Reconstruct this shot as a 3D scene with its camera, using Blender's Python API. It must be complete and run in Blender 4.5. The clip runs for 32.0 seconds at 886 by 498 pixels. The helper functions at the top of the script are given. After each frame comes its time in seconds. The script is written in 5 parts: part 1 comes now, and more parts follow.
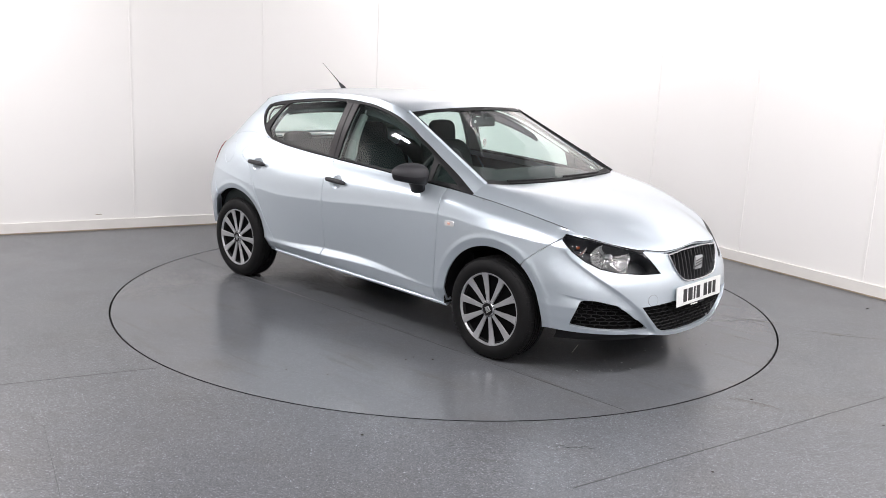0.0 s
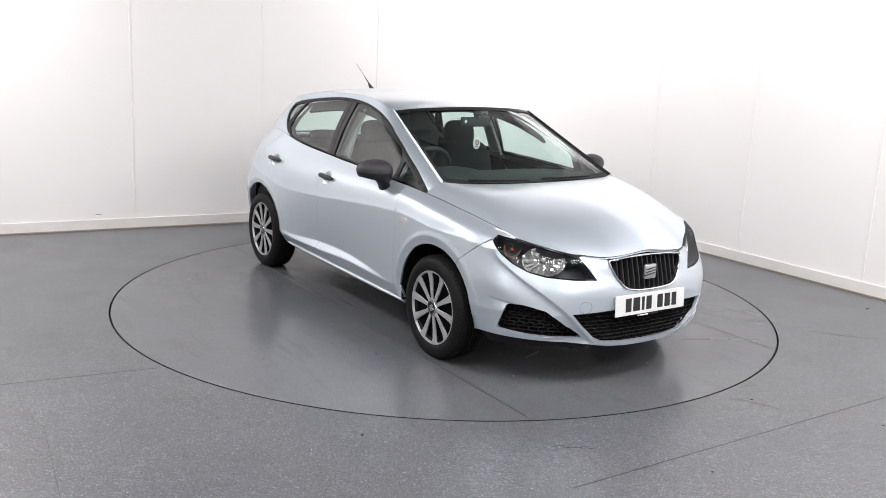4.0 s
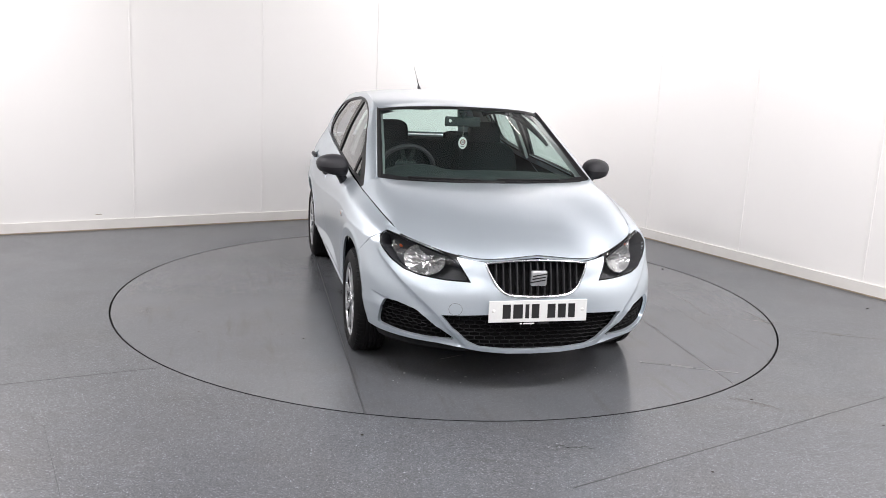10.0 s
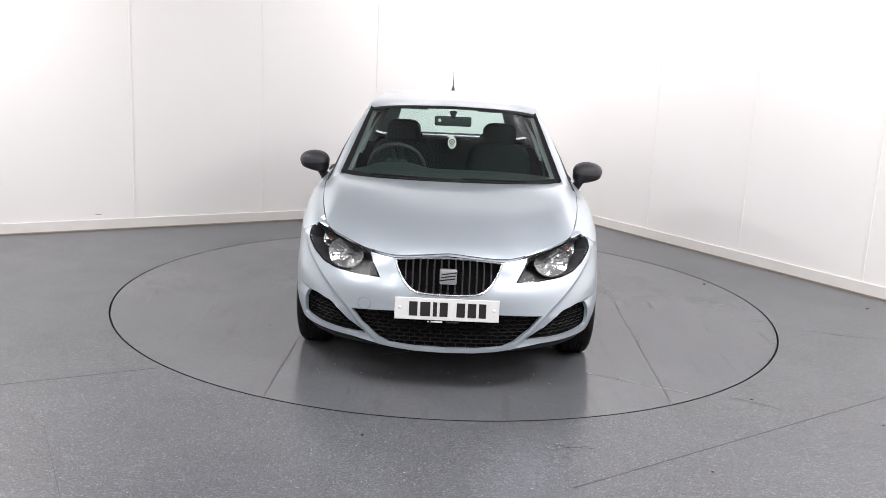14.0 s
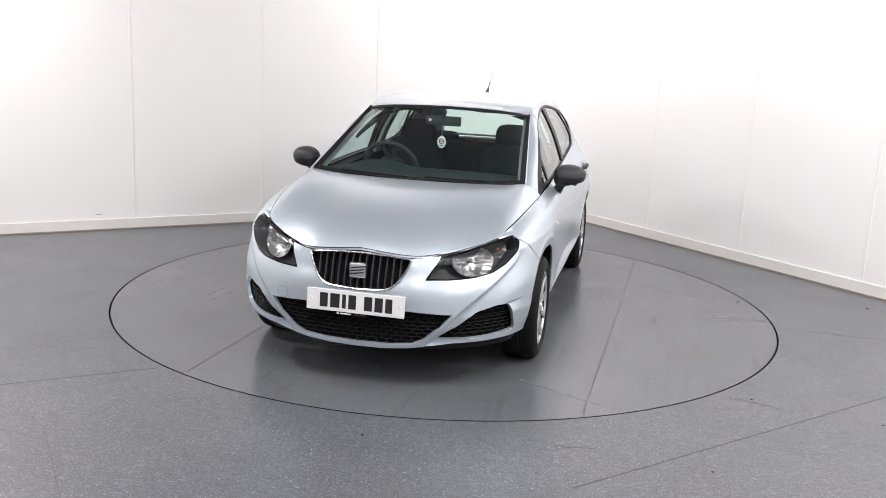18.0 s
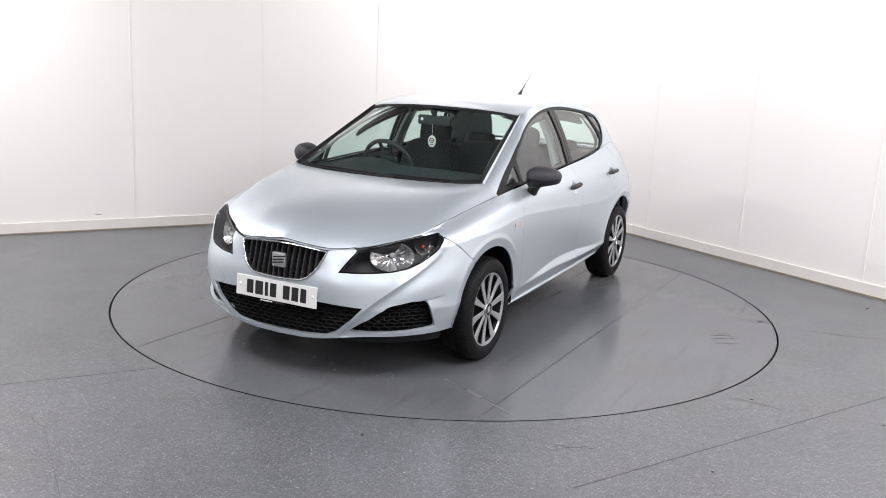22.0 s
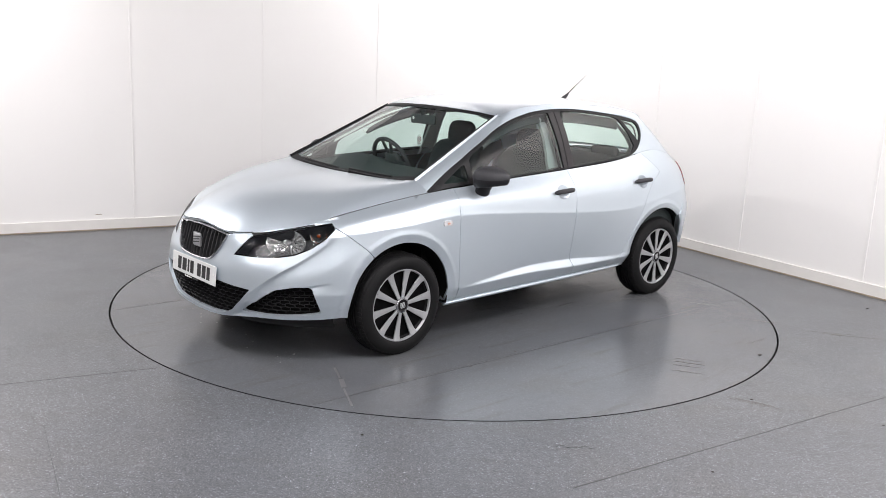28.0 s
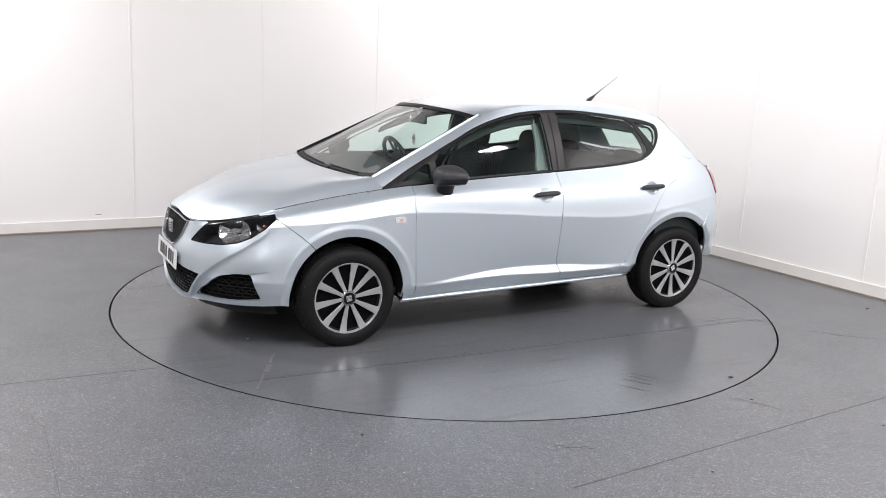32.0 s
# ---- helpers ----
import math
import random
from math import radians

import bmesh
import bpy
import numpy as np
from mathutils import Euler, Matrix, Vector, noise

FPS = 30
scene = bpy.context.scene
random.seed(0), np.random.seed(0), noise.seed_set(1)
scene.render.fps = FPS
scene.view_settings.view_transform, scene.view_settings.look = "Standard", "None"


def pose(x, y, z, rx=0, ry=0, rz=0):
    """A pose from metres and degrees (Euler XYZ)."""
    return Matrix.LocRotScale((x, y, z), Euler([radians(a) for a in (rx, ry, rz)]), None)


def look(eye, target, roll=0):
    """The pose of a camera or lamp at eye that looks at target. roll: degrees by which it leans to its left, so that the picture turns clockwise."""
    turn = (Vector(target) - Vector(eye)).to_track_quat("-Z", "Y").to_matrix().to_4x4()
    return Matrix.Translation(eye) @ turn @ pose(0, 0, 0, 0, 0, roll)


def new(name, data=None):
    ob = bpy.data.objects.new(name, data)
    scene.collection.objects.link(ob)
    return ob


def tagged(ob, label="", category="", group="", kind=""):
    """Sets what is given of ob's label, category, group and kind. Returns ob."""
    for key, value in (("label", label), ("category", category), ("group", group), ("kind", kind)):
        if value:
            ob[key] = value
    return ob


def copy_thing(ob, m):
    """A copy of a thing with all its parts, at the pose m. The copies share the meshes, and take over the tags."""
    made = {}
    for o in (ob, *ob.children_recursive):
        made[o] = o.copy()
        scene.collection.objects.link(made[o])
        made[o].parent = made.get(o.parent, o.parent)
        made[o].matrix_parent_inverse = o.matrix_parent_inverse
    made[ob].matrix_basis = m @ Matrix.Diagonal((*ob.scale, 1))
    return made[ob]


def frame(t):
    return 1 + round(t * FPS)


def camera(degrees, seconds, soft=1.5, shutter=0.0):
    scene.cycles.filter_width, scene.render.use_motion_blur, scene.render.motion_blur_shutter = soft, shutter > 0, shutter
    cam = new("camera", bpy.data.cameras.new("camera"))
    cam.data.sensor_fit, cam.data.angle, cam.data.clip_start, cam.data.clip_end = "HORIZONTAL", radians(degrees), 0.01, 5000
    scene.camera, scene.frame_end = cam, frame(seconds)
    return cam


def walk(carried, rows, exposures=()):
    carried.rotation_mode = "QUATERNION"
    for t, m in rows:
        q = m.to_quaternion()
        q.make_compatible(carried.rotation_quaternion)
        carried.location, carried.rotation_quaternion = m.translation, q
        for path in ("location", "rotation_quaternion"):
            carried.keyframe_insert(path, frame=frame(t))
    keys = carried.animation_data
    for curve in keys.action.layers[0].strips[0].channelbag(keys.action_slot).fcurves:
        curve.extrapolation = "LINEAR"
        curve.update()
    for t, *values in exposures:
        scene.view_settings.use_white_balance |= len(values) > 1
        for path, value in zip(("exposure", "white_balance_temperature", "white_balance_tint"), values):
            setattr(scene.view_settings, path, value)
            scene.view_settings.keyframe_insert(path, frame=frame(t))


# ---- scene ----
# ---- camera: it stands still, the turntable turns ----
cam = camera(53.6, 32.0, 0.8)
EYE = Vector((0.0, -6.138, 1.649))
AIM = EYE + Vector((-0.00433, 0.9779, -0.2089))
walk(cam, [(0.0, look(EYE, AIM, 2.62)), (32.0, look(EYE, AIM, 2.62))], exposures=[(0.0, 0.0), (32.0, 0.0)])

TURN_T = (0, 3, 6, 9, 13, 17, 19, 23, 28, 32)
TURN_A = (-42.3, -52.16, -62.38, -72.49, -86.15, -99.86, -106.7, -120.2, -137.2, -150.85)
CAR_X = 1.0946          # the car's front axle lies this far ahead of the table's centre

# ---- world and lamps ----
world = bpy.data.worlds.new("world")
scene.world = world
world.use_nodes = True
world.node_tree.nodes["Background"].inputs[0].default_value = (1, 1, 1, 1)
world.node_tree.nodes["Background"].inputs[1].default_value = 0.05
CEIL, LAMP_Z, WALL_TOP = 3.72, 3.64, 3.05


def panel_lamp(x, y, sx, sy, power, z=LAMP_Z, aim=None, colour=(1.0, 0.962, 0.978)):
    data = bpy.data.lights.new("unseen_ceiling_lamp", "AREA")
    data.shape, data.size, data.size_y, data.energy, data.color = "RECTANGLE", sx, sy, power, colour
    ob = new("unseen_ceiling_lamp", data)
    ob.matrix_world = look((x, y, z), aim or (x, y + 1e-4, 0))
    return ob


# ceiling panels behind the camera, before the car and beside it
for lx, ly, size, power, aim in ((-3.6, -8.1, 1.2, 66, (0, 0, 0.6)), (0.0, -7.6, 1.2, 56, None), (3.6, -8.1, 1.2, 78, (0, 0, 0.6)),
                                 (-4.2, -4.0, 1.2, 84, (0, 0, 0.6)), (-1.4, -3.4, 1.2, 82, None), (1.4, -3.4, 1.2, 86, None), (3.9, -4.2, 1.2, 100, (0, 0, 0.6)),
                                 (-4.25, -0.2, 0.33, 128, None), (3.75, -2.1, 0.35, 94, None)):
    panel_lamp(lx, ly, size, size, 1.06 * power, aim=aim)
# unseen strip lamps added to brighten the walls on both sides of the corner
for lx, ly, wx, wy, wz, power in ((0.19, 2.28, -0.41, 3.32, 2.7, 42), (0.85, 2.12, 1.85, 2.78, 2.7, 54), (2.44, 0.07, 3.28, 0.62, 2.9, 58)):
    panel_lamp(lx, ly, 1.6, 0.3, 1.06 * power, aim=(wx, wy, wz))


# ---- materials ----
def material(name):
    m = bpy.data.materials.new(name)
    m.use_nodes = True
    return m, m.node_tree.nodes, m.node_tree.links, m.node_tree.nodes["Principled BSDF"]


def simple(name, colour, rough=0.5, metal=0.0, coat=0.0, grain=0.0, scale=60.0, bump=0.0, spec=0.5):
    """A plain surface with fine mottling in colour and roughness."""
    m, N, L, p = material(name)
    p.inputs["Base Color"].default_value = (*colour, 1)
    p.inputs["Roughness"].default_value = rough
    p.inputs["Metallic"].default_value = metal
    p.inputs["Coat Weight"].default_value = coat
    p.inputs["Coat Roughness"].default_value = 0.04
    p.inputs["Specular IOR Level"].default_value = spec
    if grain or bump:
        c = N.new("ShaderNodeTexCoord")
        n = N.new("ShaderNodeTexNoise")
        n.inputs["Scale"].default_value, n.inputs["Detail"].default_value = scale, 6
        L.new(c.outputs["Object"], n.inputs["Vector"])
        if grain:
            r = N.new("ShaderNodeMapRange")
            r.inputs["To Min"].default_value, r.inputs["To Max"].default_value = 1 - grain, 1 + grain
            L.new(n.outputs["Fac"], r.inputs["Value"])
            x = N.new("ShaderNodeMix")
            x.data_type, x.blend_type = "RGBA", "MULTIPLY"
            x.inputs["Factor"].default_value = 1
            x.inputs["A"].default_value = (*colour, 1)
            L.new(r.outputs[0], x.inputs["B"])
            L.new(x.outputs["Result"], p.inputs["Base Color"])
            q = N.new("ShaderNodeMapRange")
            q.inputs["To Min"].default_value, q.inputs["To Max"].default_value = rough * (1 - grain), rough * (1 + grain)
            L.new(n.outputs["Fac"], q.inputs["Value"])
            L.new(q.outputs[0], p.inputs["Roughness"])
        if bump:
            b = N.new("ShaderNodeBump")
            b.inputs["Strength"].default_value, b.inputs["Distance"].default_value = bump, 0.002
            L.new(n.outputs["Fac"], b.inputs["Height"])
            L.new(b.outputs[0], p.inputs["Normal"])
    return m


def paint_material():
    m, N, L, p = material("silver_paint")
    c = N.new("ShaderNodeTexCoord")
    v = N.new("ShaderNodeTexVoronoi")
    v.inputs["Scale"].default_value = 900
    L.new(c.outputs["Object"], v.inputs["Vector"])
    r = N.new("ShaderNodeMix")
    r.data_type = "RGBA"
    r.inputs["A"].default_value, r.inputs["B"].default_value = (0.56, 0.63, 0.69, 1), (0.65, 0.725, 0.785, 1)
    L.new(v.outputs["Color"], r.inputs["Factor"])
    L.new(r.outputs["Result"], p.inputs["Base Color"])
    p.inputs["Metallic"].default_value = 0.76
    p.inputs["Roughness"].default_value = 0.36
    p.inputs["Coat Weight"].default_value = 0.8
    p.inputs["Coat Roughness"].default_value = 0.17
    p.inputs["Coat IOR"].default_value = 1.5
    return m


def glass_material(name, tint, gloss=1.0):
    """A thin pane: tinted see-through with a fresnel mirror on it."""
    m, N, L, p = material(name)
    N.remove(p)
    t, g, f, w, k, x = (N.new("ShaderNode" + n) for n in ("BsdfTransparent", "BsdfGlossy", "LayerWeight", "Math", "MapRange", "MixShader"))
    t.inputs[0].default_value = (*tint, 1)
    g.inputs["Roughness"].default_value = 0.02
    g.inputs["Color"].default_value = (gloss, gloss, gloss, 1)
    w.operation = "POWER"
    w.inputs[1].default_value = 4.0
    k.inputs["To Min"].default_value = 0.05
    L.new(f.outputs["Facing"], w.inputs[0]), L.new(w.outputs[0], k.inputs["Value"]), L.new(k.outputs[0], x.inputs[0])
    L.new(t.outputs[0], x.inputs[1]), L.new(g.outputs[0], x.inputs[2])
    L.new(x.outputs[0], N["Material Output"].inputs[0])
    return m


def floor_material(name, seed):
    """Grey safety vinyl: light and dark flecks, wide soft wear, faint scuffs."""
    m, N, L, p = material(name)
    c = N.new("ShaderNodeTexCoord")

    def noise_of(scale, detail=4, rough=0.55):
        n = N.new("ShaderNodeTexNoise")
        n.inputs["Scale"].default_value, n.inputs["Detail"].default_value, n.inputs["Roughness"].default_value = scale, detail, rough
        L.new(c.outputs["Object"], n.inputs["Vector"])
        return n.outputs["Fac"]

    def ramp(fac, stops):
        r = N.new("ShaderNodeValToRGB")
        while len(r.color_ramp.elements) < len(stops):
            r.color_ramp.elements.new(0.5)
        for e, (pos, col) in zip(r.color_ramp.elements, stops):
            e.position, e.color = pos, (*col, 1)
        L.new(fac, r.inputs[0])
        return r.outputs[0]

    def mix(kind, fac, a, b):
        x = N.new("ShaderNodeMix")
        x.data_type, x.blend_type = "RGBA", kind
        for s, v in (("Factor", fac), ("A", a), ("B", b)):
            if isinstance(v, (int, float)):
                x.inputs[s].default_value = v
            else:
                L.new(v, x.inputs[s])
        return x.outputs["Result"]

    wide = ramp(noise_of(0.7 + seed * 0.1, 5), [(0.3, (0.102, 0.108, 0.118)), (0.7, (0.124, 0.130, 0.140))])
    # faint brownish dirt in patches
    wide = mix("MULTIPLY", 1.0, wide, ramp(noise_of(1.9, 3, 0.5), [(0.5, (1, 1, 1)), (0.85, (0.95, 0.91, 0.86))]))
    # long faint scuffs, pulled out along one way
    turn = N.new("ShaderNodeMapping")
    turn.inputs["Rotation"].default_value, turn.inputs["Scale"].default_value = (0, 0, 0.5 + seed), (0.9, 9.0, 1)
    L.new(c.outputs["Object"], turn.inputs["Vector"])
    pulled = noise_of(1.6, 5, 0.6)
    L.new(turn.outputs[0], pulled.node.inputs["Vector"])
    wide = mix("MULTIPLY", 1.0, wide, ramp(pulled, [(0.56, (1, 1, 1)), (0.76, (0.86, 0.83, 0.79))]))
    # chips of dark, middle and light grey, a few millimetres across, and a finer grain between them
    strong = 1.0 if seed == 0 else 0.22

    def chips(scale, stops):
        v = N.new("ShaderNodeTexVoronoi")
        v.inputs["Scale"].default_value = scale
        L.new(c.outputs["Object"], v.inputs["Vector"])
        b = N.new("ShaderNodeSeparateColor")
        L.new(v.outputs["Color"], b.inputs[0])
        out = ramp(b.outputs[0], [(pos, [1 + (w - 1) * strong] * 3) for pos, w in stops])
        out.node.color_ramp.interpolation = "CONSTANT"
        return out

    flecked = mix("MULTIPLY", 1.0, wide, chips(270, [(0.0, 0.55), (0.22, 0.82), (0.5, 1.0), (0.74, 1.2), (0.90, 1.6), (0.97, 2.7)]))
    flecked = mix("MULTIPLY", 1.0, flecked, chips(130, [(0.0, 0.7), (0.12, 0.96), (0.9, 1.15), (0.97, 1.5)]))
    L.new(flecked, p.inputs["Base Color"])
    rr = N.new("ShaderNodeMapRange")
    rr.inputs["To Min"].default_value, rr.inputs["To Max"].default_value = (0.24, 0.40) if seed == 0 else (0.15, 0.27)
    L.new(noise_of(2.3, 3, 0.5), rr.inputs["Value"])
    L.new(rr.outputs[0], p.inputs["Roughness"])
    b = N.new("ShaderNodeBump")
    b.inputs["Strength"].default_value, b.inputs["Distance"].default_value = 0.2 if seed == 0 else 0.06, 0.0015
    L.new(noise_of(140, 3, 0.6), b.inputs["Height"])
    L.new(b.outputs[0], p.inputs["Normal"])
    return m


def wall_material():
    m, N, L, p = material("white_wall_paint")
    c = N.new("ShaderNodeTexCoord")
    n = N.new("ShaderNodeTexNoise")
    n.inputs["Scale"].default_value, n.inputs["Detail"].default_value = 0.9, 5
    L.new(c.outputs["Object"], n.inputs["Vector"])
    r = N.new("ShaderNodeMix")
    r.data_type = "RGBA"
    r.inputs["A"].default_value, r.inputs["B"].default_value = (0.80, 0.785, 0.765, 1), (0.85, 0.84, 0.825, 1)
    L.new(n.outputs["Fac"], r.inputs["Factor"])
    L.new(r.outputs["Result"], p.inputs["Base Color"])
    p.inputs["Roughness"].default_value = 0.6
    n2 = N.new("ShaderNodeTexNoise")
    n2.inputs["Scale"].default_value, n2.inputs["Detail"].default_value = 6, 4
    L.new(c.outputs["Object"], n2.inputs["Vector"])
    b = N.new("ShaderNodeBump")
    b.inputs["Strength"].default_value, b.inputs["Distance"].default_value = 0.15, 0.004
    L.new(n2.outputs["Fac"], b.inputs["Height"])
    L.new(b.outputs[0], p.inputs["Normal"])
    return m


PAINT = paint_material()
WALL = wall_material()
FLOOR = floor_material("grey_fleck_vinyl", 0)
TABLE = floor_material("grey_table_vinyl", 1)
SKIRT = simple("skirting_paint", (0.74, 0.72, 0.69), 0.45, grain=0.06, scale=8)
GRIME = simple("floor_sealant", (0.33, 0.27, 0.2), 0.7, grain=0.4, scale=14)
GAP = simple("dark_gap", (0.012, 0.012, 0.013), 0.8, grain=0.2)
JOINT = simple("vinyl_weld", (0.035, 0.036, 0.038), 0.4, grain=0.3, scale=30)
CEILING = simple("ceiling_paint", (0.30, 0.30, 0.305), 0.8, grain=0.03, scale=2)
TRIM = simple("black_trim", (0.010, 0.010, 0.011), 0.45, grain=0.15, scale=300, spec=0.25)
GLOSSTRIM = simple("pillar_film", (0.028, 0.025, 0.027), 0.35, grain=0.1, scale=200, spec=0.3)
SATIN = simple("grained_plastic", (0.034, 0.034, 0.038), 0.45, grain=0.12, scale=500, bump=0.3, spec=0.3)
SHELL = simple("mirror_shell", (0.011, 0.011, 0.013), 0.42, grain=0.12, scale=300, spec=0.3)
RUBBER = simple("tyre_rubber", (0.010, 0.010, 0.0105), 0.55, grain=0.3, scale=40, bump=0.1, spec=0.12)
BLACK = simple("liner_black", (0.008, 0.008, 0.0085), 0.85, grain=0.2, spec=0.1)
GLOSSBLACK = simple("gloss_black", (0.007, 0.007, 0.008), 0.2, grain=0.1, spec=0.3)
CHROME = simple("chrome", (0.52, 0.53, 0.55), 0.26, 1.0, grain=0.05)
ALU = simple("wheel_silver", (0.50, 0.51, 0.525), 0.38, 0.75, coat=0.5, grain=0.05, scale=200)
CABIN = simple("cabin_plastic", (0.026, 0.034, 0.034), 0.65, grain=0.12, scale=120, bump=0.1, spec=0.25)
CLOTH = simple("seat_cloth", (0.012, 0.017, 0.018), 0.9, grain=0.06, scale=60, spec=0.15)
LINING = simple("headlining", (0.27, 0.29, 0.285), 0.9, grain=0.08, scale=300)
GLASS = glass_material("window_glass", (0.82, 0.94, 0.90))
SCREEN = glass_material("screen_glass", (0.84, 0.955, 0.925))
LENS_SOLID = simple("clear_plastic", (0.62, 0.62, 0.63), 0.12, coat=1.0, grain=0.1, scale=120)
GRILLE_GREY = simple("grille_grey", (0.03, 0.03, 0.032), 0.28, 0.0, spec=0.35)
HOUSING = simple("lamp_housing", (0.045, 0.047, 0.052), 0.35, 0.0, grain=0.1)
MIRROR = simple("mirror_glass", (0.85, 0.86, 0.87), 0.02, 1.0)
SCUFF = simple("tyre_scuff", (0.035, 0.034, 0.032), 0.3, grain=0.3, scale=60)
STAIN = simple("brown_streak", (0.085, 0.078, 0.068), 0.35, grain=0.3, scale=40)
DROP = simple("scrape", (0.125, 0.125, 0.13), 0.3, grain=0.3, scale=80)
BOWL = simple("lamp_bowl", (0.66, 0.66, 0.65), 0.16, 0.85, grain=0.12, scale=45)
WEB = simple("web_plastic", (0.009, 0.009, 0.010), 0.5, grain=0.2, spec=0.2)
DISH = simple("trim_black", (0.004, 0.004, 0.0043), 0.6, grain=0.2, spec=0.03)
WATER = simple("water_drop", (0.25, 0.26, 0.27), 0.05, coat=1.0)
LENS = glass_material("lamp_lens", (0.93, 0.94, 0.95), 0.16)
REDLENS = simple("red_lens", (0.20, 0.008, 0.012), 0.12, coat=1.0)
AMBER = simple("amber_lens", (0.55, 0.10, 0.03), 0.2, coat=0.5, grain=0.1)
CORE = simple("tinted_core", (0.62, 0.34, 0.25), 0.3)
WHITE = simple("white_plastic", (0.78, 0.78, 0.76), 0.35, grain=0.04)
PLATE = simple("plate_white", (0.74, 0.75, 0.74), 0.35, grain=0.05, scale=90)
INK = simple("plate_ink", (0.014, 0.014, 0.015), 0.4)
DIRT = simple("dirt_crumb", (0.05, 0.045, 0.04), 0.9, grain=0.4, scale=40)


# ---- mesh helpers ----
def mesh_of(name, verts, faces, smooth=True, normals=None):
    me = bpy.data.meshes.new(name)
    me.from_pydata([tuple(v) for v in verts], [], [tuple(f) for f in faces])
    me.validate()
    if smooth:
        me.polygons.foreach_set("use_smooth", [True] * len(me.polygons))
    if normals is not None and len(normals) == len(me.vertices):
        me.normals_split_custom_set_from_vertices([tuple(n) for n in normals])
    me.update()
    return me


def part(name, data, mat, parent=None, label="", sharp=None):
    """Links a bmesh or mesh as one object under a thing or a part."""
    if isinstance(data, bmesh.types.BMesh):
        me = bpy.data.meshes.new(name)
        data.to_mesh(me)
        data.free()
        if sharp is not None:
            me.polygons.foreach_set("use_smooth", [True] * len(me.polygons))
            me.set_sharp_from_angle(angle=radians(sharp))
        data = me
    data.materials.clear()
    data.materials.append(mat)
    ob = new(name, data)
    ob.parent = parent
    if label:
        ob["label"] = label
    return ob


def box(bm, x0, x1, y0, y1, z0, z1, bevel=0.0, seg=2):
    vs = [bm.verts.new((x, y, z)) for x in (x0, x1) for y in (y0, y1) for z in (z0, z1)]
    fs = [bm.faces.new([vs[i] for i in f]) for f in ((0, 1, 3, 2), (4, 6, 7, 5), (0, 4, 5, 1), (2, 3, 7, 6), (0, 2, 6, 4), (1, 5, 7, 3))]
    if bevel:
        es = {e for f in fs for e in f.edges}
        bmesh.ops.bevel(bm, geom=list(es), offset=bevel, segments=seg, affect="EDGES", profile=0.5)
    return bm


def boxed(*a, bevel=0.0, seg=2):
    return box(bmesh.new(), *a, bevel=bevel, seg=seg)


def lathe(bm, profile, n=48, axis="y", centre=(0, 0, 0), closed=False):
    """Turns a profile of (radius, along) about an axis."""
    rings = []
    for k in range(n):
        a = 2 * math.pi * k / n
        ring = []
        for r, h in profile:
            q = {"y": (r * math.cos(a), h, r * math.sin(a)), "z": (r * math.cos(a), r * math.sin(a), h), "x": (h, r * math.cos(a), r * math.sin(a))}[axis]
            ring.append(bm.verts.new(Vector(q) + Vector(centre)))
        rings.append(ring)
    m = len(profile)
    for k in range(n):
        a, b = rings[k], rings[(k + 1) % n]
        for i in range(m if closed else m - 1):
            j = (i + 1) % m
            bm.faces.new((a[i], b[i], b[j], a[j]))
    bmesh.ops.recalc_face_normals(bm, faces=bm.faces)
    return bm


def tube(bm, pts, r, n=8, taper=None):
    """A round bar along points; taper gives the radius at each point."""
    pts = [Vector(p) for p in pts]
    rings = []
    up = Vector((0, 0, 1))
    for i, p in enumerate(pts):
        d = (pts[min(i + 1, len(pts) - 1)] - pts[max(i - 1, 0)]).normalized()
        s = d.cross(up if abs(d.z) < 0.95 else Vector((1, 0, 0))).normalized()
        w = s.cross(d)
        rr = float(taper[i] if taper else r)
        rings.append([bm.verts.new(p + rr * (math.cos(2 * math.pi * k / n) * s + math.sin(2 * math.pi * k / n) * w)) for k in range(n)])
    for a, b in zip(rings, rings[1:]):
        for k in range(n):
            bm.faces.new((a[k], a[(k + 1) % n], b[(k + 1) % n], b[k]))
    bm.faces.new(list(reversed(rings[0])))
    bm.faces.new(rings[-1])
    return bm


def catmull(P, t):
    """Points on a Catmull-Rom curve through the rows of P; t runs from 0 to len(P) - 1."""
    P = np.asarray(P, float)
    n = len(P)
    E = np.vstack([2 * P[0] - P[1], P, 2 * P[-1] - P[-2]])
    t = np.clip(np.asarray(t, float), 0, n - 1 - 1e-9)
    i = t.astype(int)
    f = (t - i)[..., None]
    a, b, c, d = E[i], E[i + 1], E[i + 2], E[i + 3]
    return 0.5 * (2 * b + (c - a) * f + (2 * a - 5 * b + 4 * c - d) * f ** 2 + (3 * b - a - 3 * c + d) * f ** 3)


def curve(P, n):
    return catmull(P, np.linspace(0, len(P) - 1, n))


# ---- the room ----
WALL_L0, CORNER, WALL_R1 = Vector((-7.4, -0.75, 0)), Vector((0.97, 4.12, 0)), Vector((5.2, -2.3, 0))


def wall_line():
    """The studio wall in plan: two straight runs and a rounded corner."""
    a, b = (WALL_L0 - CORNER).normalized(), (WALL_R1 - CORNER).normalized()
    d = 1.0
    p, q = CORNER + a * d, CORNER + b * d
    pts = [WALL_L0] + [p.lerp(CORNER, s).lerp(CORNER.lerp(q, s), s) for s in np.linspace(0, 1, 17)] + [WALL_R1]
    return pts


